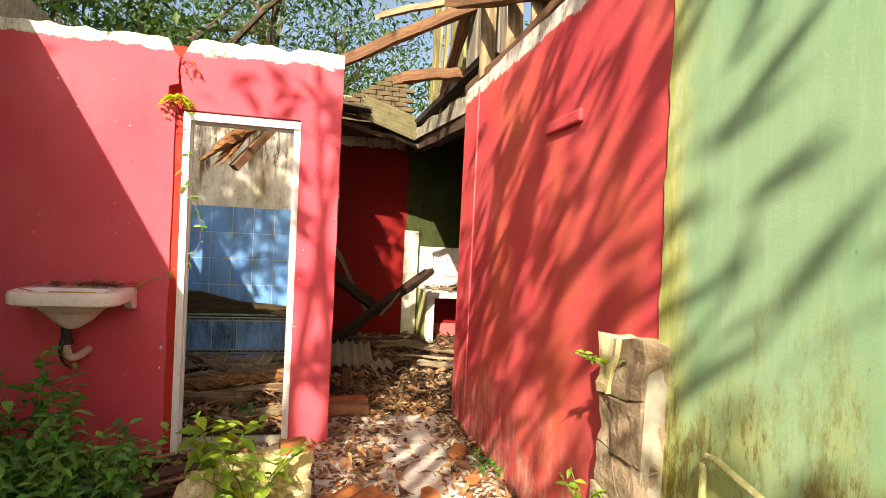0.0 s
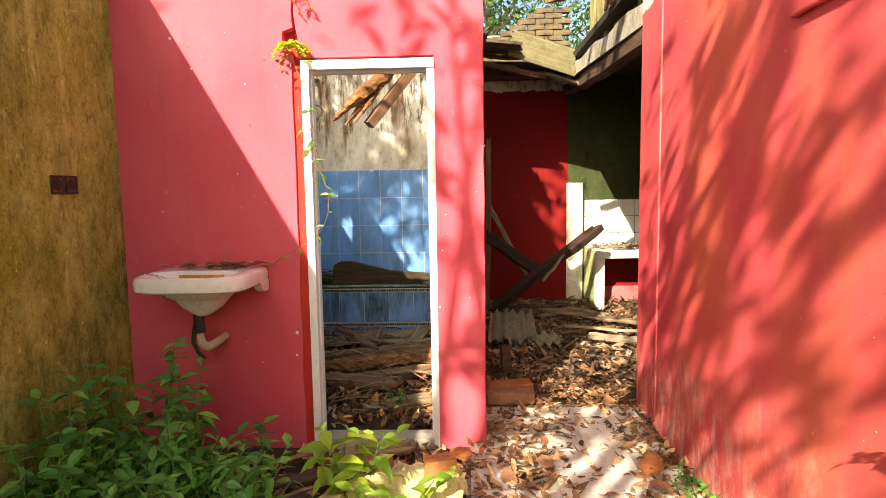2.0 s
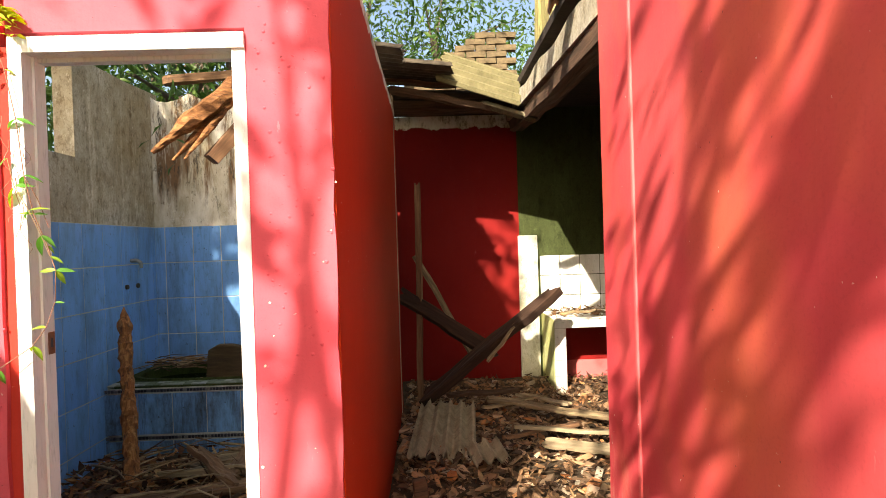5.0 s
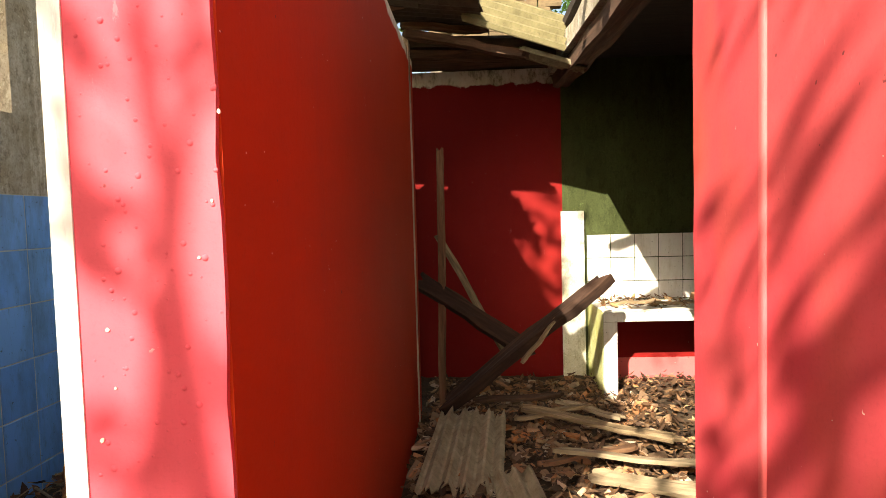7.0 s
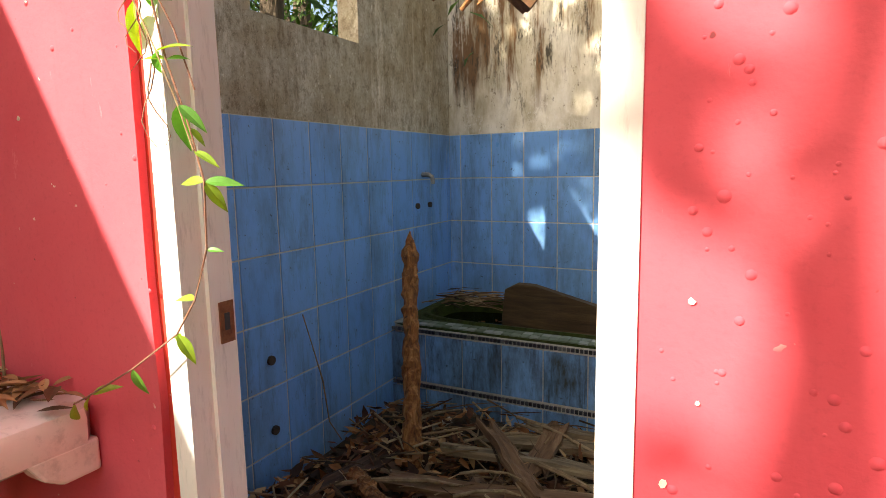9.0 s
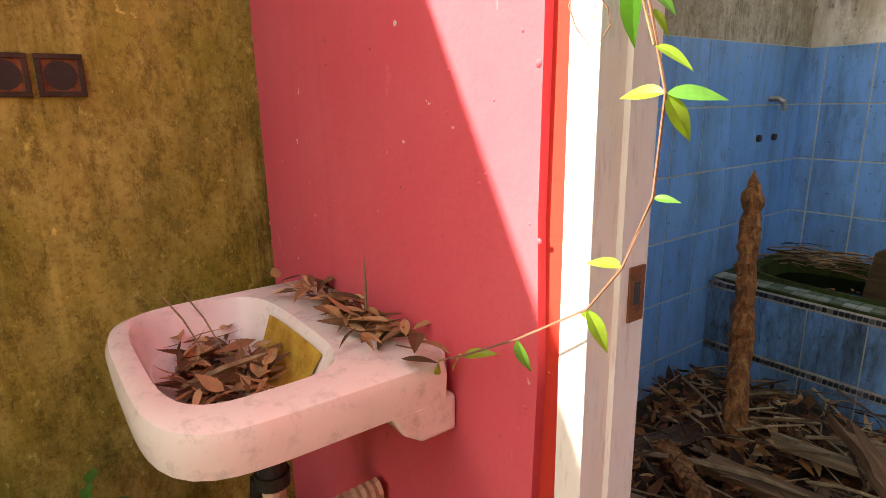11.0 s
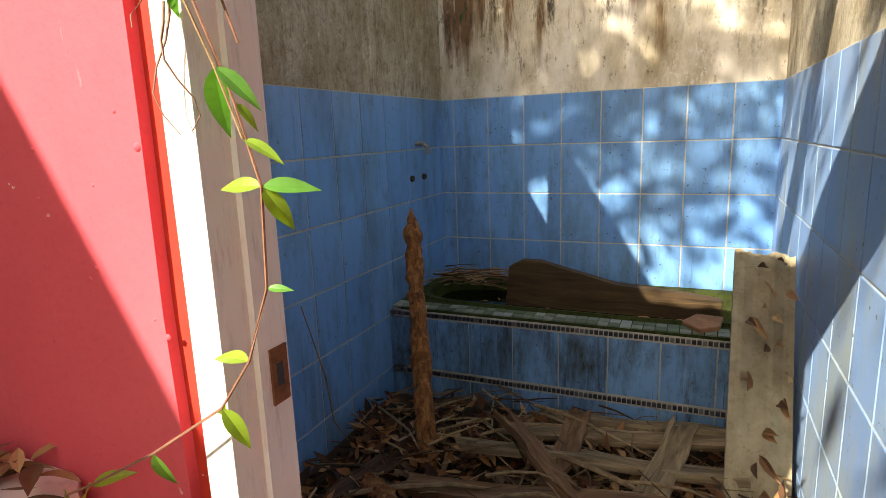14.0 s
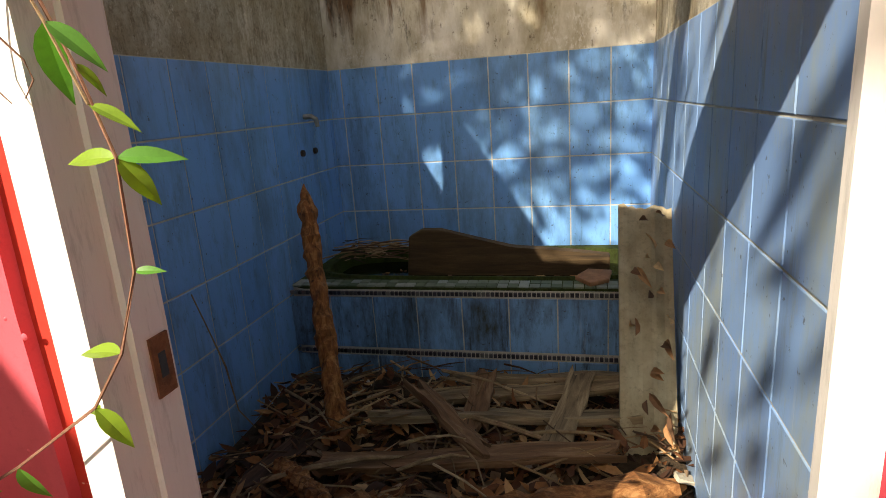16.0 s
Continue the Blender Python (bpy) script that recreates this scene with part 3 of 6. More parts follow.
# ---- shapes for the things ----
def tube(bm, pts, radii, n=7, rough=0.0, seed=0):
    """A tapered tube along the points; rough wrinkles it."""
    rnd = random.Random(seed)
    rings = []
    for k, p in enumerate(pts):
        p = Vector(p)
        d = (Vector(pts[min(k + 1, len(pts) - 1)]) - Vector(pts[max(k - 1, 0)])).normalized()
        u = d.orthogonal().normalized() if abs(d.z) > 0.9 else d.cross(Vector((0, 0, 1))).normalized()
        v = d.cross(u)
        r = radii[k] if isinstance(radii, (list, tuple)) else radii
        rings.append([bm.verts.new(p + r * (1 + rough * rnd.uniform(-1, 1)) * (math.cos(a) * u + math.sin(a) * v)) for a in [2 * math.pi * j / n for j in range(n)]])
    for a, b in zip(rings, rings[1:]):
        for j in range(n):
            bm.faces.new((a[j], a[(j + 1) % n], b[(j + 1) % n], b[j]))
    bm.faces.new(rings[0][::-1])
    bm.faces.new(rings[-1])
    return bm


def loft(bm, loops, cap_start=True, cap_end=True):
    rings = [[bm.verts.new(p) for p in lp] for lp in loops]
    n = len(rings[0])
    for a, b in zip(rings, rings[1:]):
        for j in range(n):
            bm.faces.new((a[j], a[(j + 1) % n], b[(j + 1) % n], b[j]))
    if cap_start:
        bm.faces.new(rings[0][::-1])
    if cap_end:
        bm.faces.new(rings[-1])
    return bm


def oval(cx, cy, rx, ry, z, p=2.0, n=48):
    out = []
    for k in range(n):
        a = 2 * math.pi * (k + 0.5) / n
        c, s = math.cos(a), math.sin(a)
        r = 1 / (abs(c) ** p + abs(s) ** p) ** (1 / p)
        out.append((cx + rx * r * c, cy + ry * r * s, z))
    return out


def plank_bm(length, width, thick, seed, splinter=0.06, segs=9, wave=0.006):
    """A weathered board along x with splintered ends."""
    rnd = random.Random(seed)
    bm = bmesh.new()
    cols = 4
    rows = []
    ends = [(rnd.uniform(-splinter, splinter), rnd.uniform(-splinter, splinter)) for _ in range(cols + 1)]
    for k in range(segs + 1):
        row = []
        for j in range(cols + 1):
            x = length * (k / segs - 0.5)
            if k == 0:
                x += ends[j][0]
            if k == segs:
                x += ends[j][1]
            y = width * (j / cols - 0.5) + (rnd.uniform(-1, 1) * width * 0.07 if j in (0, cols) else 0)
            dz = wave * math.sin(k * 0.9 + seed) + rnd.uniform(-1, 1) * thick * 0.1
            row.append((x, y, dz))
        rows.append(row)
    top = [[bm.verts.new((x, y, z + thick / 2)) for x, y, z in r] for r in rows]
    bot = [[bm.verts.new((x, y, z - thick / 2)) for x, y, z in r] for r in rows]
    for k in range(segs):
        for j in range(cols):
            bm.faces.new((top[k][j], top[k + 1][j], top[k + 1][j + 1], top[k][j + 1]))
            bm.faces.new((bot[k][j], bot[k][j + 1], bot[k + 1][j + 1], bot[k + 1][j]))
        bm.faces.new((top[k][0], bot[k][0], bot[k + 1][0], top[k + 1][0]))
        bm.faces.new((top[k][cols], top[k + 1][cols], bot[k + 1][cols], bot[k][cols]))
    for j in range(cols):
        bm.faces.new((top[0][j], top[0][j + 1], bot[0][j + 1], bot[0][j]))
        bm.faces.new((top[segs][j], bot[segs][j], bot[segs][j + 1], top[segs][j + 1]))
    return bm


def between(a, b, spin=0):
    """The pose of a thing made along x, centred, so that it runs from a to b."""
    a, b = Vector(a), Vector(b)
    q = (b - a).to_track_quat("X", "Z")
    return Matrix.Translation((a + b) / 2) @ q.to_matrix().to_4x4() @ Matrix.Rotation(radians(spin), 4, "X")


def plank(name, a, b, width, thick, material, seed, label, group="", spin=0, splinter=0.05, category="plank"):
    bm = plank_bm((Vector(b) - Vector(a)).length, width, thick, seed, splinter)
    ob = tagged(part(name, bm, material), label, category, group)
    ob.matrix_world = between(a, b, spin)
    return ob


def corrugated(length, width, waves, depth, thick, seed, ragged_edge=0.03):
    """A sheet whose ridges run along x."""
    rnd = random.Random(seed)
    bm = bmesh.new()
    n, m = waves * 6, 8
    e0 = [rnd.uniform(0, ragged_edge) for _ in range(n + 1)]
    e1 = [rnd.uniform(0, ragged_edge) for _ in range(n + 1)]
    lays = []
    for s in (0.5, -0.5):
        lay = []
        for i in range(m + 1):
            row = []
            for j in range(n + 1):
                x = length * (i / m - 0.5) + (e0[j] if i == 0 else 0) - (e1[j] if i == m else 0)
                y = width * (j / n - 0.5)
                row.append(bm.verts.new((x, y, depth * math.sin(2 * math.pi * j / 6) + s * thick)))
            lay.append(row)
        lays.append(lay)
    t, b = lays
    for i in range(m):
        for j in range(n):
            bm.faces.new((t[i][j], t[i + 1][j], t[i + 1][j + 1], t[i][j + 1]))
            bm.faces.new((b[i][j], b[i][j + 1], b[i + 1][j + 1], b[i + 1][j]))
        bm.faces.new((t[i][0], b[i][0], b[i + 1][0], t[i + 1][0]))
        bm.faces.new((t[i][n], t[i + 1][n], b[i + 1][n], b[i][n]))
    for j in range(n):
        bm.faces.new((t[0][j], t[0][j + 1], b[0][j + 1], b[0][j]))
        bm.faces.new((t[m][j], b[m][j], b[m][j + 1], t[m][j + 1]))
    return bm


class Leaves:
    """Collects many leaves and makes one mesh of them."""

    def __init__(self):
        self.v, self.f = [], []

    def add(self, m, length, width, fold=0.25, curl=0.3, segs=3):
        """A pointed leaf along +x of m, folded at the midrib and curled down."""
        base = len(self.v)
        for k in range(segs + 1):
            s = k / segs
            w = width * (math.sin(math.pi * min(1, s ** 0.75)) if 0 < s < 1 else 0.02)
            x, z = length * s * (1 - 0.25 * curl * curl * s), -length * curl * s * s
            for side in (-1, 0, 1):
                self.v.append(tuple(m @ Vector((x, side * w / 2, z + abs(side) * w * fold))))
        for k in range(segs):
            for j in (0, 1):
                a = base + 3 * k + j
                self.f.append((a, a + 3, a + 4, a + 1))

    def make(self, name, material, parent=None, smooth=False):
        me = bpy.data.meshes.new(name)
        me.from_pydata(self.v, [], self.f)
        me.materials.append(material)
        if smooth:
            me.shade_smooth()
        ob = new(name, me)
        if parent:
            ob.parent = parent
        return ob


def litter(name, area, count, height, seed, label, size=(0.035, 0.085), keep=None, material=None, lift=0.02):
    """Dry leaves lying over an area (x0, x1, y0, y1)."""
    rnd = random.Random(seed)
    lv = Leaves()
    tries = 0
    while len(lv.f) < count * 6 and tries < count * 6:
        tries += 1
        x, y = rnd.uniform(*area[:2]), rnd.uniform(*area[2:])
        if keep and rnd.random() > keep(x, y):
            continue
        ln = rnd.uniform(*size)
        m = pose(x, y, height(x, y) + rnd.uniform(0.004, lift), rnd.gauss(0, 22) + (180 if rnd.random() < 0.4 else 0), rnd.gauss(0, 16), rnd.uniform(0, 360))
        lv.add(m, ln, ln * rnd.uniform(0.28, 0.5), rnd.uniform(-0.1, 0.3), rnd.uniform(-0.5, 0.6), 3)
    ob = lv.make(name, material or DRY_LEAF)
    return tagged(ob, label, "leaf litter", kind="stuff")


# ---- bathroom ----
def tiled(parent, cells, size, material, axis, face, depth=0.008, gap=0.0065, name="tile"):
    """Glazed tiles, one object each, on a wall face. cells: lower corners (u, z, width, height)."""
    made = {}
    for u, z, w, h in cells:
        key = (round(w, 3), round(h, 3))
        if key not in made:
            bm = bmesh.new()
            a, b = w - gap, h - gap
            box(bm, -a / 2, a / 2, 0, depth, -b / 2, b / 2)
            bmesh.ops.bevel(bm, geom=[e for e in bm.edges if all(v.co.y < 1e-6 for v in e.verts)], offset=0.0022, segments=1, affect="EDGES")
            bmesh.ops.recalc_face_normals(bm, faces=bm.faces)
            me = bpy.data.meshes.new(name)
            bm.to_mesh(me)
            bm.free()
            me.materials.append(material)
            made[key] = me
        ob = new(name, made[key])
        ob.parent = parent
        cu, cz = u + w / 2, z + h / 2
        if axis == "y":
            ob.matrix_world = pose(cu, face - depth, cz)
        elif axis == "+x":
            ob.matrix_world = pose(face + depth, cu, cz, 0, 0, 90)
        else:
            ob.matrix_world = pose(face - depth, cu, cz, 0, 0, -90)
    return made


TW, TH, TT = 0.2145, 0.277, 1.573     # tile width, height, top of the tiling
rows = [(TT - (k + 1) * TH, TH) for k in range(5)] + [(0.0, TT - 5 * TH)]


def build_bath_tub():
    tub = thing("bath_tub", "built-in bath tub clad in grimy blue tiles, holding dark water", "bath tub")
    y0, z1 = 5.99, 0.503
    cx, cy = (LX + RX) / 2, (y0 + BY) / 2
    hx, hy = (RX - LX) / 2, (BY - y0) / 2
    bm = bmesh.new()
    loft(bm, [oval(cx, cy, hx, hy, -0.05, 60, 64), oval(cx, cy, hx, hy, z1, 60, 64)], True, False)
    part("body", bm, GROUT, tub)
    bm = bmesh.new()
    loft(bm, [oval(cx, cy, hx, hy, z1, 60, 64), oval(cx, cy, hx, hy, z1 + 0.012, 60, 64), oval(cx, cy + 0.02, hx - 0.06, hy - 0.1, z1 + 0.012, 5, 64), oval(cx, cy + 0.02, hx - 0.07, hy - 0.105, z1 + 0.028, 5, 64), oval(cx, cy + 0.02, hx - 0.095, hy - 0.125, z1 + 0.024, 4.5, 64), oval(cx, cy + 0.02, hx - 0.13, hy - 0.15, 0.3, 4, 64), oval(cx, cy + 0.02, hx - 0.3, hy - 0.25, 0.14, 3.5, 64)], False, True)
    part("basin", bm, MOSSY_RIM, tub, "mossy green rim and hollow", smooth=False)
    bm = bmesh.new()
    loft(bm, [oval(cx, cy + 0.02, hx - 0.105, hy - 0.133, 0.445, 4.4, 64), oval(cx, cy + 0.02, hx - 0.105, hy - 0.133, 0.453, 4.2, 64)])
    part("water", bm, DARK_WATER, tub, "black stagnant water")
    cells = []
    for k in range(8):
        cells.append((LX + 0.22 * k, 0.2, 0.22, 0.268))
        cells.append((LX + 0.22 * k, -0.1, 0.22, 0.262))
    tiled(tub, cells, None, BLUE_GRIMY, "y", y0)
    for z in (0.178, 0.484):
        bm = bmesh.new()
        k = 0
        while LX + 0.012 + 0.021 * k < RX - 0.02:
            x = LX + 0.012 + 0.021 * k
            box(bm, x, x + 0.016, y0 - 0.011, y0 + 0.002, z - 0.007, z + 0.011)
            k += 1
        ob = part("mosaic_strip", bm, MOSAIC, tub, "band of tiny dark and white mosaic tiles")
        ob["kind"] = "stuff"
    bm = bmesh.new()
    rnd = random.Random(4)
    for i in range(36):
        for j in range(2):
            x = LX + 0.02 + 0.049 * i
            box(bm, x, x + 0.044, y0 + 0.004 + 0.049 * j, y0 + 0.048 + 0.049 * j, z1 + 0.01, z1 + 0.017 + rnd.uniform(0, 0.002))
    ob = part("ledge_mosaic", bm, LEDGE_TILE, tub, "small pale tiles on the front ledge, green with moss")
    ob["kind"] = "stuff"
    return tub


build_bath_tub()

bm = bmesh.new()
prism(bm, [(-1.125, 0.42), (-1.1, 0.665), (-1.03, 0.703), (-0.93, 0.702), (-0.55, 0.605), (-0.22, 0.578), (-0.06, 0.56), (-0.06, 0.42)], "y", 6.38, 6.44)
bevel(bm, 0.008, 2)
tagged(part("wooden_slab", bm, WET_WOOD), "dark wet wooden slab lying in the bath tub", "board")
bm = bmesh.new()
prism(bm, [(-0.23, 6.1), (-0.16, 6.0), (-0.08, 6.06), (-0.06, 6.2), (-0.17, 6.22)], "z", 0.52, 0.54)
bevel(bm, 0.003)
tagged(part("broken_tile_piece", bm, SHARD), "brown broken tile piece on the tub's ledge", "shard")

# splintered post leaning in the corner
bm = bmesh.new()
rnd = random.Random(6)
pts, rad = [], []
for k in range(46):
    q = k / 45
    pts.append((-1.13 - 0.25 * q + rnd.uniform(-0.003, 0.003), 5.36 + 0.45 * q, 0.05 + 1.0 * q))
    rad.append((0.043 - 0.008 * q) * rnd.uniform(0.86, 1.14) * (1 if k < 41 else (45.4 - k) / 4.6))
tube(bm, pts, rad, 10, 0.16, 6)
tagged(part("rotten_post", bm, BARK), "rotten splintered wooden post leaning by the tub", "post")

# corrugated board leaning at the right
bm = corrugated(0.98, 0.21, 2, 0.007, 0.012, 9, 0.022)
ob = tagged(part("corrugated_board", bm, STRIP_PALE), "narrow pale grey corrugated roofing strip leaning on the tub", "roofing sheet")
ob.matrix_world = Matrix.Translation((0.045, 5.7, 0.47)) @ Matrix(((0.02, -0.985, -0.17, 0), (0.5, -0.14, 0.85, 0), (0.866, 0.1, -0.49, 0), (0, 0, 0, 1)))


def build_tap():
    tap = thing("bath_tap", "old wall tap with two valve holes and a rusty stain", "tap")
    bm = bmesh.new()
    tube(bm, [(LX + 0.008, 6.375, 1.325), (LX + 0.05, 6.375, 1.325), (LX + 0.075, 6.375, 1.31), (LX + 0.08, 6.375, 1.27)], [0.014, 0.014, 0.014, 0.012], 8)
    part("spout", bm, CHROME, tap)
    for dy in (-0.075, 0.075):
        bm = bmesh.new()
        tube(bm, [(LX + 0.007, 6.375 + dy, 1.142), (LX + 0.022, 6.375 + dy, 1.142)], 0.017, 9)
        part("valve", bm, DARK_METAL, tap)


build_tap()
for z in (0.583, 0.28):
    bm = bmesh.new()
    tube(bm, [(LX + 0.006, 5.055, z), (LX + 0.02, 5.055, z)], 0.02, 10)
    tagged(part("pipe_stub", bm, DARK_METAL), "rusty pipe stub in the tiled wall", "pipe", "pipe stubs")

# fallen rafters hanging from the open roof
for k, (a, b, r) in enumerate([((-0.720, 4.85, 1.83), (0.070, 5.15, 2.58), 0.05), ((-0.650, 4.9, 1.8), (-0.130, 5.1, 2.44), 0.028), ((-0.590, 4.88, 1.8), (-0.230, 5.05, 2.32), 0.016)]):
    bm = bmesh.new()
    a, b = Vector(a), Vector(b)
    tube(bm, [a.lerp(b, q / 30) for q in range(31)], [r * rnd.uniform(0.8, 1.15) * min(1, 0.2 + q / 9) for q in range(31)], 9, 0.22, 20 + k)
    tagged(part("broken_rafter", bm, BARK_FLAT), "rotten splintered brown rafter hanging from the open roof", "rafter", "broken rafters")
plank("broken_rafter", (-0.500, 4.95, 1.81), (0.130, 5.2, 2.6), 0.075, 0.06, SAWN_WOOD, 23, "squared brown rafter with a cut end", "broken rafters", 10, 0.006, "rafter")
plank("wall_top_timber", (-1.5, 6.8, 2.72), (0.2, 6.82, 2.8), 0.1, 0.06, ROT_WOOD, 24, "weathered timber lying on the bathroom wall", "roof timbers", 0, 0.05, "timber")


def build_door_frame():
    fr = thing("door_frame", "white painted wooden door frame, scuffed, with no door", "door frame")
    for side in (0, 1):
        bm = bmesh.new()
        s = -1 if side else 1
        x0 = DR if side else DL
        steps = ((0.038, -0.003, 0.012), (0.02, 0.012, 0.04), (0.008, 0.04, 0.077)) if side else ((0.039, -0.012, 0.03), (0.047, 0.03, 0.077))
        for b, y0, y1 in [(w, FY + p, FY + q) for w, p, q in steps]:
            xs = sorted((x0, x0 + s * b))
            box(bm, xs[0], xs[1], y0, y1, -0.02, DH - 0.045)
        ob = part("jamb", bm, WHITE_WOOD, fr)
        if not side:
            bm = boxes((DL + 0.046, DL + 0.0495, FY + 0.045, FY + 0.072, 1.09, 1.155))
            sp = part("strike_plate", bm, RUST, ob, "rusty strike plate")
            part("latch_hole", boxes((DL + 0.0495, DL + 0.0502, FY + 0.053, FY + 0.063, 1.11, 1.137)), BLACK_RUBBER, ob, "dark latch hole")
    bm = boxes((DL, DR, FY - 0.012, FY + 0.045, DH - 0.045, DH), (DL, DR, FY + 0.045, FY + 0.077, DH - 0.058, DH))
    part("head", bm, WHITE_WOOD, fr)
    bm = boxes((DL + 0.05, DR - 0.03, FY - 0.01, FY + 0.11, -0.02, 0.045))
    part("threshold", bm, MORTAR, fr, "worn cement threshold")


build_door_frame()


# ---- wash basin ----
def build_basin():
    b = thing("wash_basin", "pinkish white ceramic wash basin full of dry leaves", "wash basin")
    cx, x0, x1, yb, yf = -1.137, -1.405, -0.868, FY - 0.002, 3.482
    w = (x1 - x0) / 2

    def outline(z, inset, taper=0.0):
        pts = []
        n = 64
        for k in range(n):
            a = 2 * math.pi * (k + 0.5) / n
            c, s = math.cos(a), math.sin(a)
            p = 4.2 if s < 0 else 40
            r = 1 / (abs(c) ** p + abs(s) ** p) ** (1 / p)
            y = (yb + yf) / 2 + ((yb - yf) / 2 - (inset if s < 0 else 0)) * r * s
            x = cx + (w - inset) * r * c
            pts.append((x, y + taper * (1 if s < 0 else 0), z))
        return pts

    bcx, bcy = cx, 3.648
    body = bmesh.new()
    loft(body, [oval(bcx, 3.7, 0.03, 0.03, 0.76, 2, 64), oval(bcx, 3.7, 0.05, 0.045, 0.772, 2, 64), oval(bcx, 3.7, 0.1, 0.075, 0.805, 2, 64), oval(bcx, 3.7, 0.15, 0.1, 0.86, 2.2, 64), outline(0.905, 0.06), outline(0.896, 0.018), outline(0.905, 0.004), outline(0.949, 0.0), outline(0.966, 0.006), outline(0.972, 0.02),
                oval(bcx - 0.025, bcy, 0.213, 0.128, 0.968, 4, 64), oval(bcx - 0.025, bcy, 0.205, 0.122, 0.956, 4, 64), oval(bcx - 0.02, bcy, 0.18, 0.108, 0.9, 3.4, 64), oval(bcx, bcy, 0.12, 0.06, 0.85, 2.2, 64), oval(bcx, bcy, 0.02, 0.02, 0.84, 2, 64)])
    bowl = part("bowl", body, CERAMIC, b, smooth=True)
    for sx in (x0 + 0.004, x1 - 0.05):
        bm = bmesh.new()
        prism(bm, [(3.78, 0.91), (3.805, 0.87), (3.835, 0.85), (yb, 0.85), (yb, 0.91)], "x", sx, sx + 0.046)
        part("bracket", bevel(bm, 0.006, 2), CERAMIC, b)
        bm = bmesh.new()
    tube(bm, [(bcx + 0.1, 3.768, 0.93), (bcx + 0.1, 3.786, 0.934)], 0.014, 14)
    part("overflow_hole", bm, DARK_METAL, bowl, "dark overflow hole")
    bm = bmesh.new()
    rings = [oval(bcx - 0.025, bcy, 0.2, 0.1175, 0.95, 4, 64), oval(bcx - 0.02, bcy, 0.177, 0.1045, 0.9, 3.4, 64), oval(bcx, bcy, 0.12, 0.062, 0.858, 2.3, 64)]
    grid = [[bm.verts.new(p) for p in ring[10 + (k % 2):24 - k]] for k, ring in enumerate(rings)]
    for up, down in zip(grid, grid[1:]):
        for k in range(min(len(up), len(down)) - 1):
            bm.faces.new((up[k], up[k + 1], down[k + 1], down[k]))
    part("lime_stain", bm, YELLOW_CRUST, bowl, "yellow-brown lime crust")
    bm = bmesh.new()
    dx = bcx - 0.025
    tube(bm, [(dx, 3.7, 0.78), (dx, 3.7, 0.7)], 0.026, 12)
    tube(bm, [(dx, 3.7, 0.7), (dx, 3.7, 0.675)], 0.032, 12)
    part("waste_fitting", bm, BLACK_RUBBER, b, "black waste fitting")
    bm = bmesh.new()
    pts = [(dx, 3.7, 0.68), (dx + 0.002, 3.7, 0.645), (dx + 0.008, 3.71, 0.61), (dx + 0.022, 3.735, 0.592), (dx + 0.038, 3.775, 0.597), (dx + 0.048, 3.83, 0.605), (dx + 0.05, 3.895, 0.61)]
    fine, rad = [], []
    for p, q in zip(pts, pts[1:]):
        for k in range(8):
            fine.append(Vector(p).lerp(Vector(q), k / 8))
            rad.append(0.019 + 0.003 * (k % 2))
    tube(bm, fine, rad, 10)
    part("drain_hose", bm, BEIGE_PLASTIC, b, "corrugated beige drain hose")
    bm = bmesh.new()
    tube(bm, [(dx - 0.012, 3.675, 0.69), (dx - 0.018, 3.67, 0.63), (dx + 0.0, 3.68, 0.575), (dx + 0.03, 3.69, 0.545)], [0.012, 0.011, 0.009, 0.005], 8)
    part("black_strap", bm, BLACK_RUBBER, b, "loose black rubber strip")
    bm = bmesh.new()
    tube(bm, [(bcx + 0.06, 3.86, 0.969), (bcx + 0.062, 3.862, 1.04), (bcx + 0.055, 3.865, 1.09)], [0.003, 0.0025, 0.001], 5)
    tagged(part("dry_stalk", bm, TWIG), "thin dry stalk standing behind the basin", "twig")


build_basin()
rnd = random.Random(31)
lv = Leaves()
for k in range(260):
    a, r = rnd.uniform(0, 6.28), math.sqrt(rnd.random())
    x, y = -1.18 + 0.14 * r * math.cos(a), 3.645 + 0.074 * r * math.sin(a)
    ln = rnd.uniform(0.025, 0.075)
    lv.add(pose(x - 0.4 * ln, y, 0.862 + 0.035 * r * r + rnd.uniform(0, 0.03), rnd.gauss(0, 25), rnd.gauss(0, 12), rnd.uniform(0, 360)), ln, ln * rnd.choice((0.08, 0.12, 0.3, 0.42)), rnd.uniform(0.0, 0.35), rnd.uniform(-0.4, 0.5), 5)
for k in range(90):
    x, y = rnd.choice((-1.3, -1.26, -1.2, -1.12, -1.05, -1.0, -0.97)) + rnd.gauss(0, 0.04), rnd.uniform(3.8, 3.88)
    ln = rnd.uniform(0.04, 0.09)
    lv.add(pose(min(-0.9, max(-1.36, x)), y, 0.976 + rnd.uniform(0.002, 0.025), rnd.gauss(0, 13), rnd.gauss(0, 7), rnd.choice((0, 180)) + rnd.gauss(0, 35)), ln, ln * rnd.uniform(0.18, 0.34), rnd.uniform(-0.1, 0.35), rnd.uniform(-0.2, 0.3), 6)
tagged(lv.make("leaf_litter_in_basin", DRY_LEAF), "dry brown leaves in and on the wash basin", "leaf litter", kind="stuff")
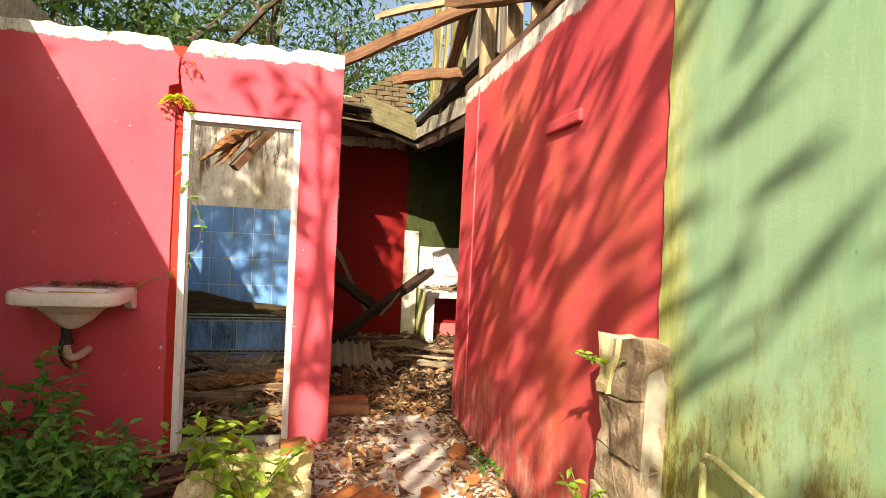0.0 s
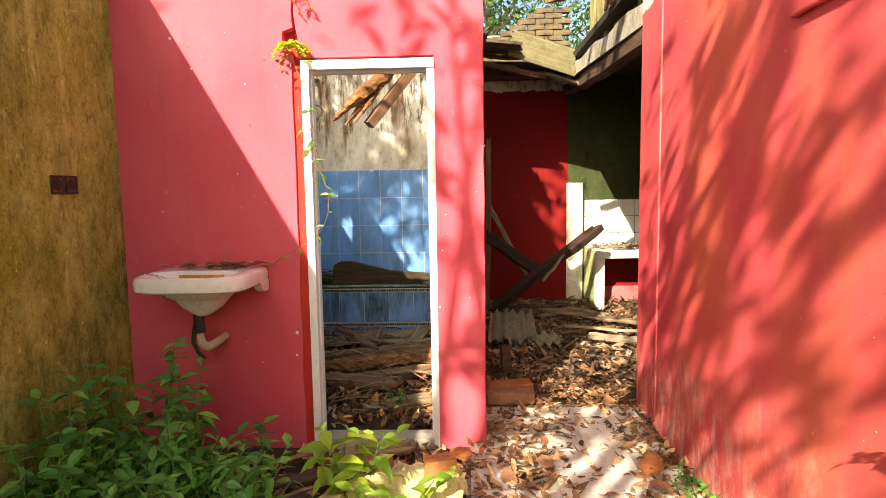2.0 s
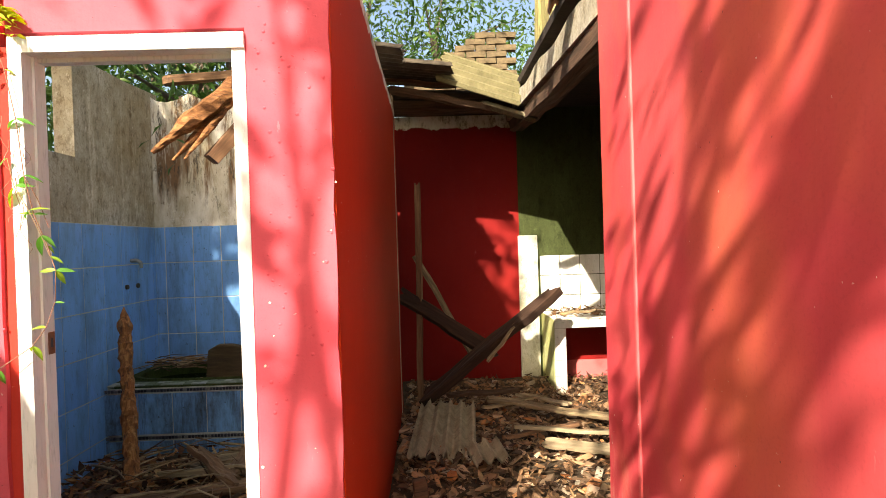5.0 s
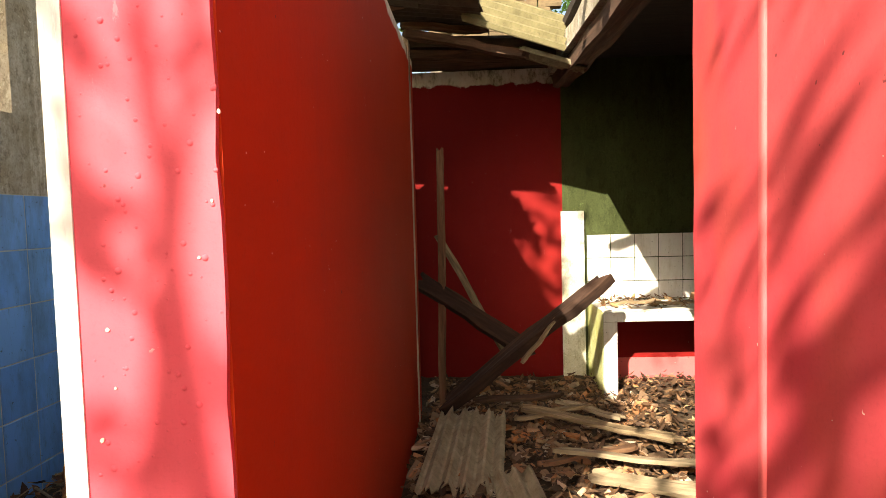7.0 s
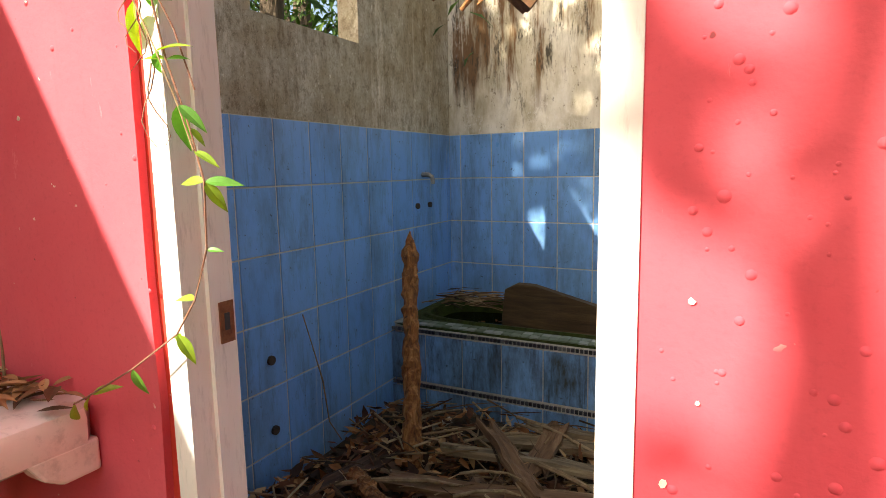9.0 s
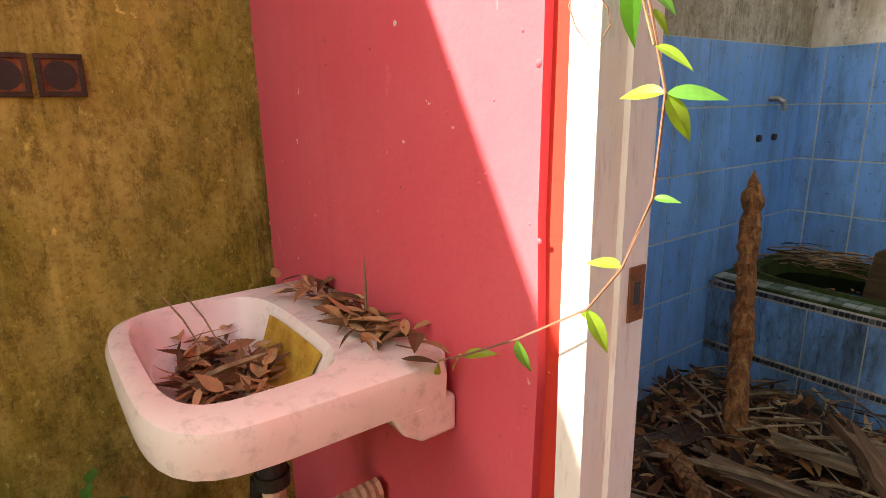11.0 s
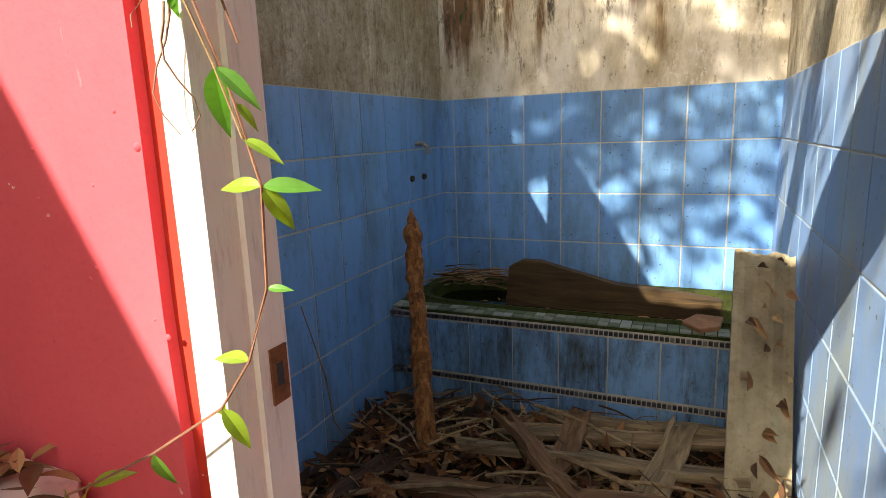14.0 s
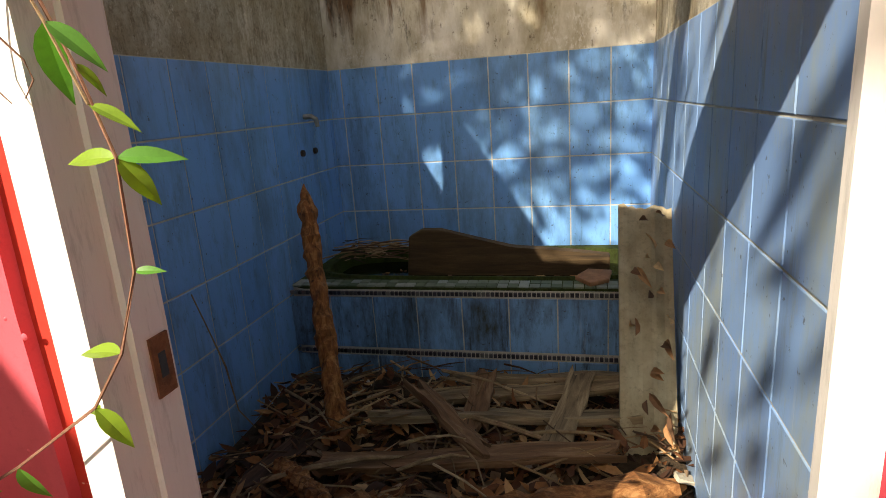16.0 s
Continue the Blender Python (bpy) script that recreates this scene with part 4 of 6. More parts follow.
for k, (p, q, r) in enumerate([((-1.4, 3.6, 0.99), (-1.24, 3.63, 0.92), 0.0018), ((-1.17, 3.57, 0.9), (-1.12, 3.7, 0.944), 0.006), ((-1.41, 3.64, 0.985), (-1.22, 3.66, 0.915), 0.0016)]):
    bm = bmesh.new()
    tube(bm, [p, Vector(p).lerp(Vector(q), 0.5) + Vector((0.01, 0, 0.01)), q], [r, r, r * 0.5], 5)
    tagged(part("twig", bm, TWIG), "thin dry twig lying in the basin", "twig", "twigs in the basin")


# ---- wall fittings and wear ----
def build_socket(y):
    s = thing("socket_box", "rusty empty electrical socket box in the mossy wall", "socket box", "socket boxes")
    m = pose(LX, y, 1.4)
    bm = bmesh.new()
    for a, b2, c, d in ((-0.04, 0.04, -0.04, -0.03), (-0.04, 0.04, 0.03, 0.04), (-0.04, -0.03, -0.03, 0.03), (0.03, 0.04, -0.03, 0.03)):
        box(bm, 0.0, 0.008, a, b2, c, d)
    bevel(bm, 0.001)
    bm.transform(m)
    part("rim", bm, DARK_METAL, s)
    bm = bmesh.new()
    tube(bm, [(0.0015, 0, 0), (0.005, 0, 0)], 0.028, 14)
    bm.transform(m)
    part("opening", bm, BLACK_RUBBER, s, "black round opening")
    bm = boxes((0.001, 0.0035, -0.031, 0.031, -0.031, 0.031))
    bm.transform(m)
    part("back_plate", bm, RUST, s)


build_socket(3.425)
build_socket(3.515)


def blisters(name, areas, seed, material, parent, frm=None):
    """Small paint blisters standing proud of a wall face."""
    rnd = random.Random(seed)
    verts, faces = [], []
    for (x0, x1, z0, z1, count, r0, r1) in areas:
        for _ in range(count):
            cx, cz, r = rnd.uniform(x0, x1), rnd.uniform(z0, z1), r0 + (r1 - r0) * rnd.random() ** 2.5
            base = len(verts)
            for ring, (rr, h) in enumerate(((1.0, -0.0005), (0.72, 0.3), (0.35, 0.46))):
                for k in range(9):
                    a = 2 * math.pi * k / 9
                    verts.append((cx + r * rr * math.cos(a), FY - h * r, cz + r * rr * math.sin(a)))
            verts.append((cx, FY - 0.5 * r, cz))
            for ring in range(2):
                for k in range(9):
                    p, q = base + ring * 9 + k, base + ring * 9 + (k + 1) % 9
                    faces.append((p, q, q + 9, p + 9))
            for k in range(9):
                faces.append((base + 18 + k, base + 18 + (k + 1) % 9, base + 27))
    me = bpy.data.meshes.new(name)
    me.from_pydata(verts, [], faces)
    me.materials.append(material)
    me.shade_smooth()
    ob = new(name, me)
    ob.parent = parent
    ob["kind"] = "stuff"
    return ob


blisters("paint_blisters", [(0.02, 0.25, 0.9, 2.3, 170, 0.002, 0.0065), (-0.5, 0.2, 2.05, 2.3, 25, 0.002, 0.005)], 3, RED, wall_front_right)
blisters("paint_blisters", [(-0.9, -0.7, 0.9, 2.3, 40, 0.002, 0.006), (-1.5, -0.75, 1.5, 2.25, 25, 0.003, 0.008)], 5, RED, wall_front)


def flakes(parent, spots, seed):
    rnd = random.Random(seed)
    for x, z, r in spots:
        bm = bmesh.new()
        n = 7
        prism(bm, [(x + r * rnd.uniform(0.5, 1) * math.cos(6.283 * k / n), z + r * rnd.uniform(0.6, 1.1) * math.sin(6.283 * k / n)) for k in range(n)], "y", FY - 0.0022, FY + 0.001)
        part("paint_chip", bm, CHIP, parent, "pale chip where the paint has come off")


flakes(wall_front_right, [(0.052, 1.226, 0.004), (0.032, 1.044, 0.005), (0.254, 1.57, 0.004), (0.236, 1.43, 0.003), (0.06, 1.13, 0.0025), (0.21, 1.34, 0.003), (0.015, 0.75, 0.006)], 2)
flakes(wall_front, [(-1.32, 2.13, 0.009), (-1.22, 1.98, 0.007), (-1.01, 1.45, 0.004), (-0.95, 1.9, 0.006), (-0.735, 0.62, 0.012), (-0.74, 0.5, 0.008)], 4)

bm = bevel(boxes((-0.022, 0.0, 0.37, 0.74, 1.86, 1.915)), 0.008, 2)
bm.transform(RW)
part("broken_bracket", bm, RED_RIGHT, wall_right, "red painted broken ledge")


def build_window_left():
    w = tagged(new("window_1"), "pale blue wooden window frame in the mossy wall", "window", kind="structure")
    for name, r in (("window_frame", (LX - 0.1, LX + 0.015, 2.985, 3.022, 1.55, 2.3)), ("window_frame", (LX - 0.1, LX + 0.015, 2.1, 2.137, 1.55, 2.3)), ("window_sill", (LX - 0.1, LX + 0.02, 2.1, 3.03, 1.535, 1.575)), ("window_frame", (LX - 0.1, LX + 0.015, 2.137, 2.985, 2.26, 2.3))):
        part(name, bevel(boxes(r), 0.003), PALE_BLUE, w)
    for k in range(5):
        y = 2.14 + 0.169 * k
        part("shutter_board", bevel(boxes((LX - 0.08, LX - 0.06, y, y + 0.168, 1.605 + 0.012 * (k % 2), 2.258)), 0.002), PALE_BLUE, w)


build_window_left()


# ---- passage ----
plank("fallen_beam", (0.44, 6.805, 0.15), (1.52, 7.021, 0.928), 0.12, 0.07, DAMP_WOOD, 41, "dark broken beam leaning across the passage", "fallen beams", 15, 0.09, "beam")
plank("fallen_beam", (0.24, 7.093, 0.967), (1.04, 7.144, 0.41), 0.12, 0.06, DAMP_WOOD, 42, "dark damp beam leaning on the passage wall", "fallen beams", 60, 0.05, "beam")
plank("thin_batten", (0.38, 7.299, 1.264), (0.86, 7.32, 0.37), 0.05, 0.025, GREY_WOOD, 43, "thin grey batten leaning in the passage", "battens", 40, 0.02, "batten")
plank("thin_batten", (0.395, 7.093, 0.05), (0.42, 7.134, 1.896), 0.05, 0.025, SAWN_WOOD, 44, "upright brown batten at the end of the passage wall", "battens", 0, 0.02, "batten")
plank("thin_batten", (0.97, 6.835, 0.45), (1.17, 6.887, 0.689), 0.04, 0.02, GREY_WOOD, 45, "splintered grey batten stuck in the rubble", "battens", 0, 0.05, "batten")
for k, (a, b, w, mt, lab) in enumerate([
        ((0.94, 6.763, 0.14), (1.77, 6.269, 0.11), 0.07, GREY_WOOD, "grey weathered plank on the rubble"),
        ((1.07, 6.104, 0.12), (1.97, 5.919, 0.1), 0.08, PALE_WOOD, "pale sunlit plank on the rubble"),
        ((1.17, 5.857, 0.1), (1.92, 5.599, 0.09), 0.09, PALE_WOOD, "pale splintered plank on the rubble"),
        ((0.87, 6.63, 0.11), (1.37, 6.835, 0.13), 0.05, GREY_WOOD, "short grey plank on the rubble"),
        ((0.97, 6.011, 0.09), (1.52, 6.218, 0.1), 0.06, SAWN_WOOD, "brown plank half under leaves"),
        ((1.22, 6.99, 0.11), (1.52, 6.63, 0.12), 0.05, PALE_WOOD, "short pale plank near the counter"),
        ((0.62, 6.99, 0.12), (1.22, 7.093, 0.12), 0.06, DARK_WOOD, "dark plank under the fallen beams")]):
    plank("loose_plank", a, b, w, 0.022, mt, 50 + k, lab, "planks in the passage", random.Random(k).uniform(-15, 15), 0.04)
for k, (x, y, rot, ln) in enumerate([(0.58, 6.2, 86, 1.15), (0.82, 5.7, 97, 0.4)]):
    bm = corrugated(ln, 0.42 - 0.2 * k, 5 - 2 * k, 0.02, 0.008, 60 + k, 0.14)
    ob = tagged(part("corrugated_roof_piece", bm, STRIP_PALE), "broken pale corrugated roofing piece on the rubble", "roofing sheet", "fallen roofing")
    ob.matrix_world = pose(x, y, 0.115, 3 - 6 * k, -2, rot)


def shard_mesh(seed):
    rnd = random.Random(seed)
    n = rnd.randint(5, 7)
    bm = bmesh.new()
    pts = [(rnd.uniform(0.05, 0.085) * math.cos(6.283 * k / n), rnd.uniform(0.03, 0.06) * math.sin(6.283 * k / n)) for k in range(n)]
    prism(bm, pts, "z", 0, 0.012)
    for v in bm.verts:
        v.co.z += 3.0 * v.co.y * v.co.y
    return bm


shards = []
for k in range(6):
    shards.append(tagged(part("roof_tile_shard", shard_mesh(70 + k), TERRACOTTA if k % 2 else SHARD), "broken orange clay roof tile piece among the leaves", "shard", "roof tile shards"))
rnd = random.Random(77)
spots = [(0.33, 3.52), (0.45, 3.68), (0.52, 3.62), (0.95, 3.54), (1.0, 3.42), (1.02, 3.6), (0.81, 6.43), (0.97, 6.2), (0.86, 5.98), (0.75, 6.55), (0.7, 6.2), (0.9, 6.5), (0.62, 6.75), (0.8, 5.8), (0.45, 6.8), (0.7, 4.2), (0.45, 5.2), (0.6, 5.45), (0.5, 5.7), (0.38, 6.6), (-0.55, 3.75), (0.08, 3.3), (0.2, 3.35), (0.12, 3.7), (0.95, 4.6), (0.8, 5.1)]
spots += [(rnd.uniform(0.35, 1.3), rnd.uniform(5.4, 7.0)) for _ in range(34)] + [(rnd.uniform(0.2, 1.1), rnd.uniform(2.9, 5.0)) for _ in range(16)]
for k, (x, y) in enumerate(spots):
    src = shards[k % 6]
    m = pose(x, y, max(0.0, ground_height(x, y)) + 0.02 + 0.012 * (k % 3), rnd.gauss(0, 10), rnd.gauss(0, 10), rnd.uniform(0, 360)) @ Matrix.Scale(rnd.uniform(0.5, 1.1), 4)
    if k < 6:
        src.matrix_world = m
    else:
        copy_thing(src, m)

# two squared clay blocks beside the wall end
for k, (x, y, z, r) in enumerate([(0.43, 4.66, 0.0, 8), (0.42, 4.5, 0.0, 4)]):
    bm = bevel(boxes((-0.15, 0.15, -0.06, 0.06, 0, 0.075)), 0.01, 2)
    ob = tagged(part("clay_block", bm, TERRACOTTA if k == 0 else SHARD), "ochre clay block lying by the red wall's end", "brick", "clay blocks")
    ob.matrix_world = pose(x, y, z + 0.02, 0, 0, r)
bm = bevel(boxes((-0.035, 0.035, -0.02, 0.02, 0, 0.24)), 0.006)
ob = tagged(part("broken_post_stump", bm, DARK_WOOD), "short dark timber stump standing in the leaves", "post")
ob.matrix_world = pose(0.45, 5.05, 0.0, 4, -6, 10)

# small rubble, too many to count
rnd = random.Random(90)
vs, fs = [], []
for _ in range(1500):
    if rnd.random() < 0.72:
        x, y = rnd.uniform(0.28, 1.9), rnd.uniform(5.1, 7.8)
    else:
        x, y = rnd.uniform(-1.5, 0.15), rnd.uniform(4.2, 5.85)
    s = rnd.uniform(0.008, 0.045)
    m = pose(x, y, max(0, ground_height(x, y)) + rnd.uniform(0, 0.03), rnd.uniform(-30, 30), rnd.uniform(-30, 30), rnd.uniform(0, 360))
    b0 = len(vs)
    a, b, c = s * rnd.uniform(0.8, 2.2), s * rnd.uniform(0.3, 0.9), s * rnd.uniform(0.12, 0.4)
    for sx, sy, sz in ((-1, -1, -1), (1, -0.8, -1), (0.9, 1, -1), (-0.8, 0.9, -1), (-0.9, -0.8, 1), (0.8, -0.9, 1), (1, 0.7, 1), (-0.7, 1, 1)):
        vs.append(tuple(m @ Vector((a * sx, b * sy, c * sz))))
    fs += [(b0 + i, b0 + j, b0 + k, b0 + l) for i, j, k, l in ((0, 3, 2, 1), (4, 5, 6, 7), (0, 1, 5, 4), (1, 2, 6, 5), (2, 3, 7, 6), (3, 0, 4, 7))]
me = bpy.data.meshes.new("rubble")
me.from_pydata(vs, [], fs)
me.materials.append(DEBRIS)
tagged(new("rubble", me), "small wood, tile and plaster rubble on the floor", "rubble", kind="stuff")

# ---- kitchen ----
def build_counter():
    c = thing("kitchen_counter", "white tiled masonry kitchen counter strewn with debris", "counter")
    part("body", boxes((1.61, 4.2, 7.42, KY, 0.575, 0.655), (1.61, 1.715, 7.42, KY, -0.05, 0.575)), GROUT, c)
    part("side_wall", boxes((1.601, 1.609, 7.42, KY, -0.05, 0.66)), SCAR, c, "mossy rendered side")
    back = part("red_back", boxes((1.715, 4.2, 7.84, KY, -0.05, 0.575)), RED_SHADED, c, "red painted recess under the counter")
    part("faded_panel", boxes((1.716, 4.2, 7.832, 7.8395, -0.05, 0.2)), RED_PALE, back, "faded pinkish lower panel")
    cells = [(1.61 + 0.155 * k, 0.575, 0.155, 0.08) for k in range(17)]
    tiled(c, cells, None, WHITE_TILE, "y", 7.42)
    tiled(c, [(1.61, -0.005 + 0.145 * k, 0.105, 0.145) for k in range(4)], None, WHITE_TILE, "y", 7.42)
    part("worktop", bevel(boxes((1.602, 4.2, 7.413, KY, 0.656, 0.67)), 0.003), WHITE_TILE, c)


build_counter()
litter("leaf_litter_on_counter", (1.63, 3.4, 7.44, 7.95), 420, lambda x, y: 0.67, 15, "dry leaves and dirt on the kitchen counter", lift=0.03)
bm = bevel(boxes((-0.07, 0.07, -0.05, 0.05, 0, 0.06)), 0.008)
ob = tagged(part("broken_brick", bm, SHARD), "broken brown brick lying on the counter", "brick")
ob.matrix_world = pose(2.45, 7.75, 0.675, 12, 8, 30)
for k, (x, y, r) in enumerate([(1.9, 7.6, 10), (2.15, 7.58, -20), (2.7, 7.6, 5)]):
    plank("counter_debris", (x - 0.16, y, 0.693), (x + 0.16, y + 0.003 * r, 0.7), 0.05, 0.02, GREY_WOOD, 150 + k, "short grey wood piece lying on the counter", "wood on the counter", 0, 0.03)
w = tagged(new("window_2"), "dark wooden kitchen window frame open to green trees", "window", kind="structure")
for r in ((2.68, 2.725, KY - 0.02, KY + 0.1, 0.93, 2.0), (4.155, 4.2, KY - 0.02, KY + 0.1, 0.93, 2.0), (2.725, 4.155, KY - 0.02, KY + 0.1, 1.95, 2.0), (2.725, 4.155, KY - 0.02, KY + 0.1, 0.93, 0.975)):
    part("window_frame", boxes(r), NEAR_BLACK_WOOD, w)
cells = [(1.6 + 0.2 * k, 1.025, 0.2, 0.2) for k in range(5)] + [(1.6 + 0.2 * k, 0.825, 0.2, 0.2) for k in range(5)] + [(1.6 + 0.2 * k, 0.672, 0.2, 0.153) for k in range(13)]
tiled(wall_kitchen, cells, None, WHITE_TILE, "y", KY + 0.002)

# ---- roof of the right-hand building ----
plank("eave_beam", (1.36, 4.55, 2.3), (1.4, 7.9, 2.5), 0.13, 0.1, DARK_WOOD, 101, "brown eave beam over the dark kitchen opening", "roof timbers", 0, 0.0, "beam")
bm = bmesh.new()
prism(bm, [(4.55, 2.36), (7.9, 2.56), (7.9, 2.68)] + [(7.9 - 0.2 * k, 2.68 - 0.01 * k + 0.02 * math.sin(5 * k)) for k in range(1, 17)], "x", 1.29, 1.345)
tagged(part("trim_eave", bm, EAVE_WHITE), "stained whitewashed eave edge", "trim", kind="structure")


def build_gable():
    g = thing("plank_gable", "weathered yellow-grey plank cladding under a collapsed roof", "cladding")
    rnd = random.Random(8)
    y = 3.2
    while y < 6.75:
        wd = rnd.uniform(0.1, 0.17)
        z0 = 2.5 + 0.06 * (y - 4.5) + rnd.uniform(0.0, 0.12)
        z1 = rnd.uniform(4.3, 5.0)
        if rnd.random() > 0.12:
            bm = plank_bm(z1 - z0, wd, 0.025, int(y * 100), 0.12)
            bm.transform(Matrix.Translation((1.42 + rnd.uniform(-0.02, 0.02), y + wd / 2, (z0 + z1) / 2)) @ Matrix.Rotation(radians(-90 + rnd.uniform(-2, 2)), 4, "Y") @ Matrix.Rotation(radians(rnd.uniform(-4, 4)), 4, "X"))
            part("board", bm, MOSSY_PLANK if y > 5.2 else GREY_WOOD_UP, g)
        y += wd + rnd.uniform(0.004, 0.03)
    return g


build_gable()
for k, (a, b, w, t, mt, lab) in enumerate([
        ((0.1, 5.0, 2.63), (1.42, 5.02, 3.36), 0.11, 0.08, SAWN_WOOD, "brown roof beam sloping up to the gable"),
        ((0.74, 5.0, 2.65), (1.5, 5.03, 2.79), 0.1, 0.08, SAWN_WOOD, "short broken brown beam jutting from the gable"),
        ((0.6, 5.3, 3.25), (1.5, 5.32, 3.56), 0.06, 0.05, PALE_WOOD, "thin pale roof batten"),
        ((1.3, 5.6, 2.75), (1.36, 4.7, 3.7), 0.09, 0.06, SAWN_WOOD, "brown diagonal brace on the gable boards"),
        ((1.24, 2.6, 2.52), (1.34, 4.9, 2.58), 0.09, 0.05, SAWN_WOOD, "brown wall plate lying on the red wall"),
        ((1.3, 4.3, 2.5), (1.3, 4.32, 4.2), 0.11, 0.03, GREY_WOOD, "grey upright board at the gable's end"),
        ((1.32, 3.8, 2.55), (1.36, 3.9, 3.6), 0.1, 0.03, GREY_WOOD, "grey upright board above the red wall"),
        ((1.34, 3.4, 2.55), (1.36, 3.5, 3.6), 0.12, 0.03, GREY_WOOD, "grey weathered board above the red wall"),
        ((1.4, 2.9, 2.62), (1.1, 4.7, 3.2), 0.1, 0.07, SAWN_WOOD, "brown rafter above the red wall")]):
    plank("roof_timber", a, b, w, t, mt, 110 + k, lab, "roof timbers", 0, 0.05, "beam")

# roofing sheets and timbers over the passage end
def sheet_on(name, a, b, c, waves, material, seed, label):
    """A corrugated sheet with one corner at a, its ridges towards b and its width towards c."""
    a, b, c = Vector(a), Vector(b), Vector(c)
    u, v = b - a, c - a
    w = u.cross(v).normalized()
    bm = corrugated(u.length, v.length, waves, 0.028, 0.008, seed, 0.05)
    ob = tagged(part(name, bm, material), label, "roofing sheet", "roof sheets")
    un, vn = u.normalized(), w.cross(u.normalized())
    mid = a + u / 2 + v / 2
    ob.matrix_world = Matrix(((un.x, vn.x, w.x, mid.x), (un.y, vn.y, w.y, mid.y), (un.z, vn.z, w.z, mid.z), (0, 0, 0, 1)))
    return ob


sheet_on("roof_sheet", (0.6, 6.807, 2.67), (1.3, 6.858, 2.45), (0.64, 7.184, 3.03), 5, ASBESTOS_MOSS, 120, "yellowed corrugated roofing sheet sagging over the passage")
# The three dark sheets are added to cut sun and sky off the end wall.
sheet_on("roof_sheet", (-0.25, 6.062, 2.77), (0.36, 6.093, 2.69), (-0.2, 6.654, 2.81), 5, SHADE_SHEET, 122, "dark roofing sheet added to shade the passage")
sheet_on("roof_sheet", (-0.75, 6.552, 2.87), (0.72, 6.572, 2.71), (-0.7, 7.266, 2.95), 6, SHADE_SHEET, 123, "dark roofing sheet added to shade the passage")
sheet_on("roof_sheet", (-0.6, 7.215, 2.71), (1.42, 7.215, 2.65), (-0.6, 8.082, 2.73), 8, SHADE_SHEET, 124, "dark roofing sheet added to shade the passage end")
sheet_on("roof_sheet", (0.95, 6.909, 2.51), (1.42, 6.96, 2.37), (0.98, 7.368, 2.61), 3, ASBESTOS, 121, "broken corrugated roofing piece below the larger sheet")
for k, (a, b, w, t, mt) in enumerate([((0.22, 6.96, 2.65), (1.02, 7.011, 2.49), 0.08, 0.05, DARK_WOOD), ((0.2, 7.164, 2.77), (0.75, 7.215, 2.73), 0.1, 0.03, ROT_WOOD), ((0.2, 7.368, 2.61), (1.3, 7.47, 2.59), 0.1, 0.06, DARK_WOOD), ((0.2, 6.909, 2.84), (0.66, 6.96, 2.81), 0.08, 0.02, GREY_WOOD), ((0.1, 7.674, 2.63), (1.4, 7.674, 2.65), 0.3, 0.04, DARK_WOOD)]):
    plank("roof_timber", a, b, w, t, mt, 130 + k, "dark broken roof timber over the passage end", "roof timbers", 0, 0.05, "beam")

# ---- yard ----
def rough_block(rows, amp, seed, cuts=5):
    """Boxes whose faces are cut up and knocked about, as broken masonry."""
    bm = boxes(*rows)
    bmesh.ops.subdivide_edges(bm, edges=bm.edges[:], cuts=cuts, use_grid_fill=True)
    for v in bm.verts:
        p = v.co
        v.co = p + amp * Vector((noise.noise(p * 9 + Vector((seed, 0, 0))), noise.noise(p * 9 + Vector((0, seed, 5))), noise.noise(p * 9 + Vector((3, 1, seed)))))
        v.co += 0.5 * amp * noise.noise_vector(p * 31 + Vector((seed, seed, 0)))
    return bm


def build_kerb():
    k = thing("broken_planter", "low broken masonry planter with yellow lichen in the yard", "planter")
    part("side_wall", rough_block([(-0.39, -0.29, 1.7, 2.92, -0.1, 0.29)], 0.04, 2, 16), KERB, k)
    part("back_wall", rough_block([(-0.29, 0.11, 2.94, 3.1, -0.1, 0.29)], 0.06, 6, 14), KERB, k)
    part("front_course", rough_block([(-0.27, 0.1, 2.38, 2.46, -0.1, 0.1)], 0.02, 9), SHARD, k, "broken terracotta front course")
    for j, (x, y, z, r, mt) in enumerate([(0.04, 3.03, 0.3, 10, TERRACOTTA), (-0.2, 3.02, 0.29, -12, SHARD), (0.02, 2.6, 0.05, 40, TERRACOTTA), (-0.12, 2.55, 0.03, -20, SHARD)]):
        bm = rough_block([(-0.06, 0.06, -0.04, 0.04, 0, 0.055)], 0.012, 12 + j, 2)
        bm.transform(pose(x, y, z, 0, 0, r))
        part("loose_brick", bm, mt, k)


build_kerb()


def build_tile_stack():
    rnd = random.Random(6)
    for j in range(6):
        bm = bmesh.new()
        prof = [(-0.14, 0.0), (-0.1, 0.012), (-0.05, 0.004), (0, 0.03), (0.05, 0.004), (0.1, 0.012), (0.14, 0.0)]
        prism(bm, prof + [(x, z - 0.011) for x, z in prof[::-1]], "y", -0.11, 0.11)
        ob = tagged(part("roof_tile", bm, TERRACOTTA if j > 3 else SHARD), "orange clay roof tile in a small stack on the floor", "roof tile", "stacked roof tiles")
        ob.matrix_world = pose(0.34 + rnd.uniform(-0.012, 0.012), 2.84 + rnd.uniform(-0.012, 0.012), 0.035 + 0.019 * j, rnd.uniform(-1, 1), rnd.uniform(-1, 1), -38 + rnd.uniform(-4, 4))


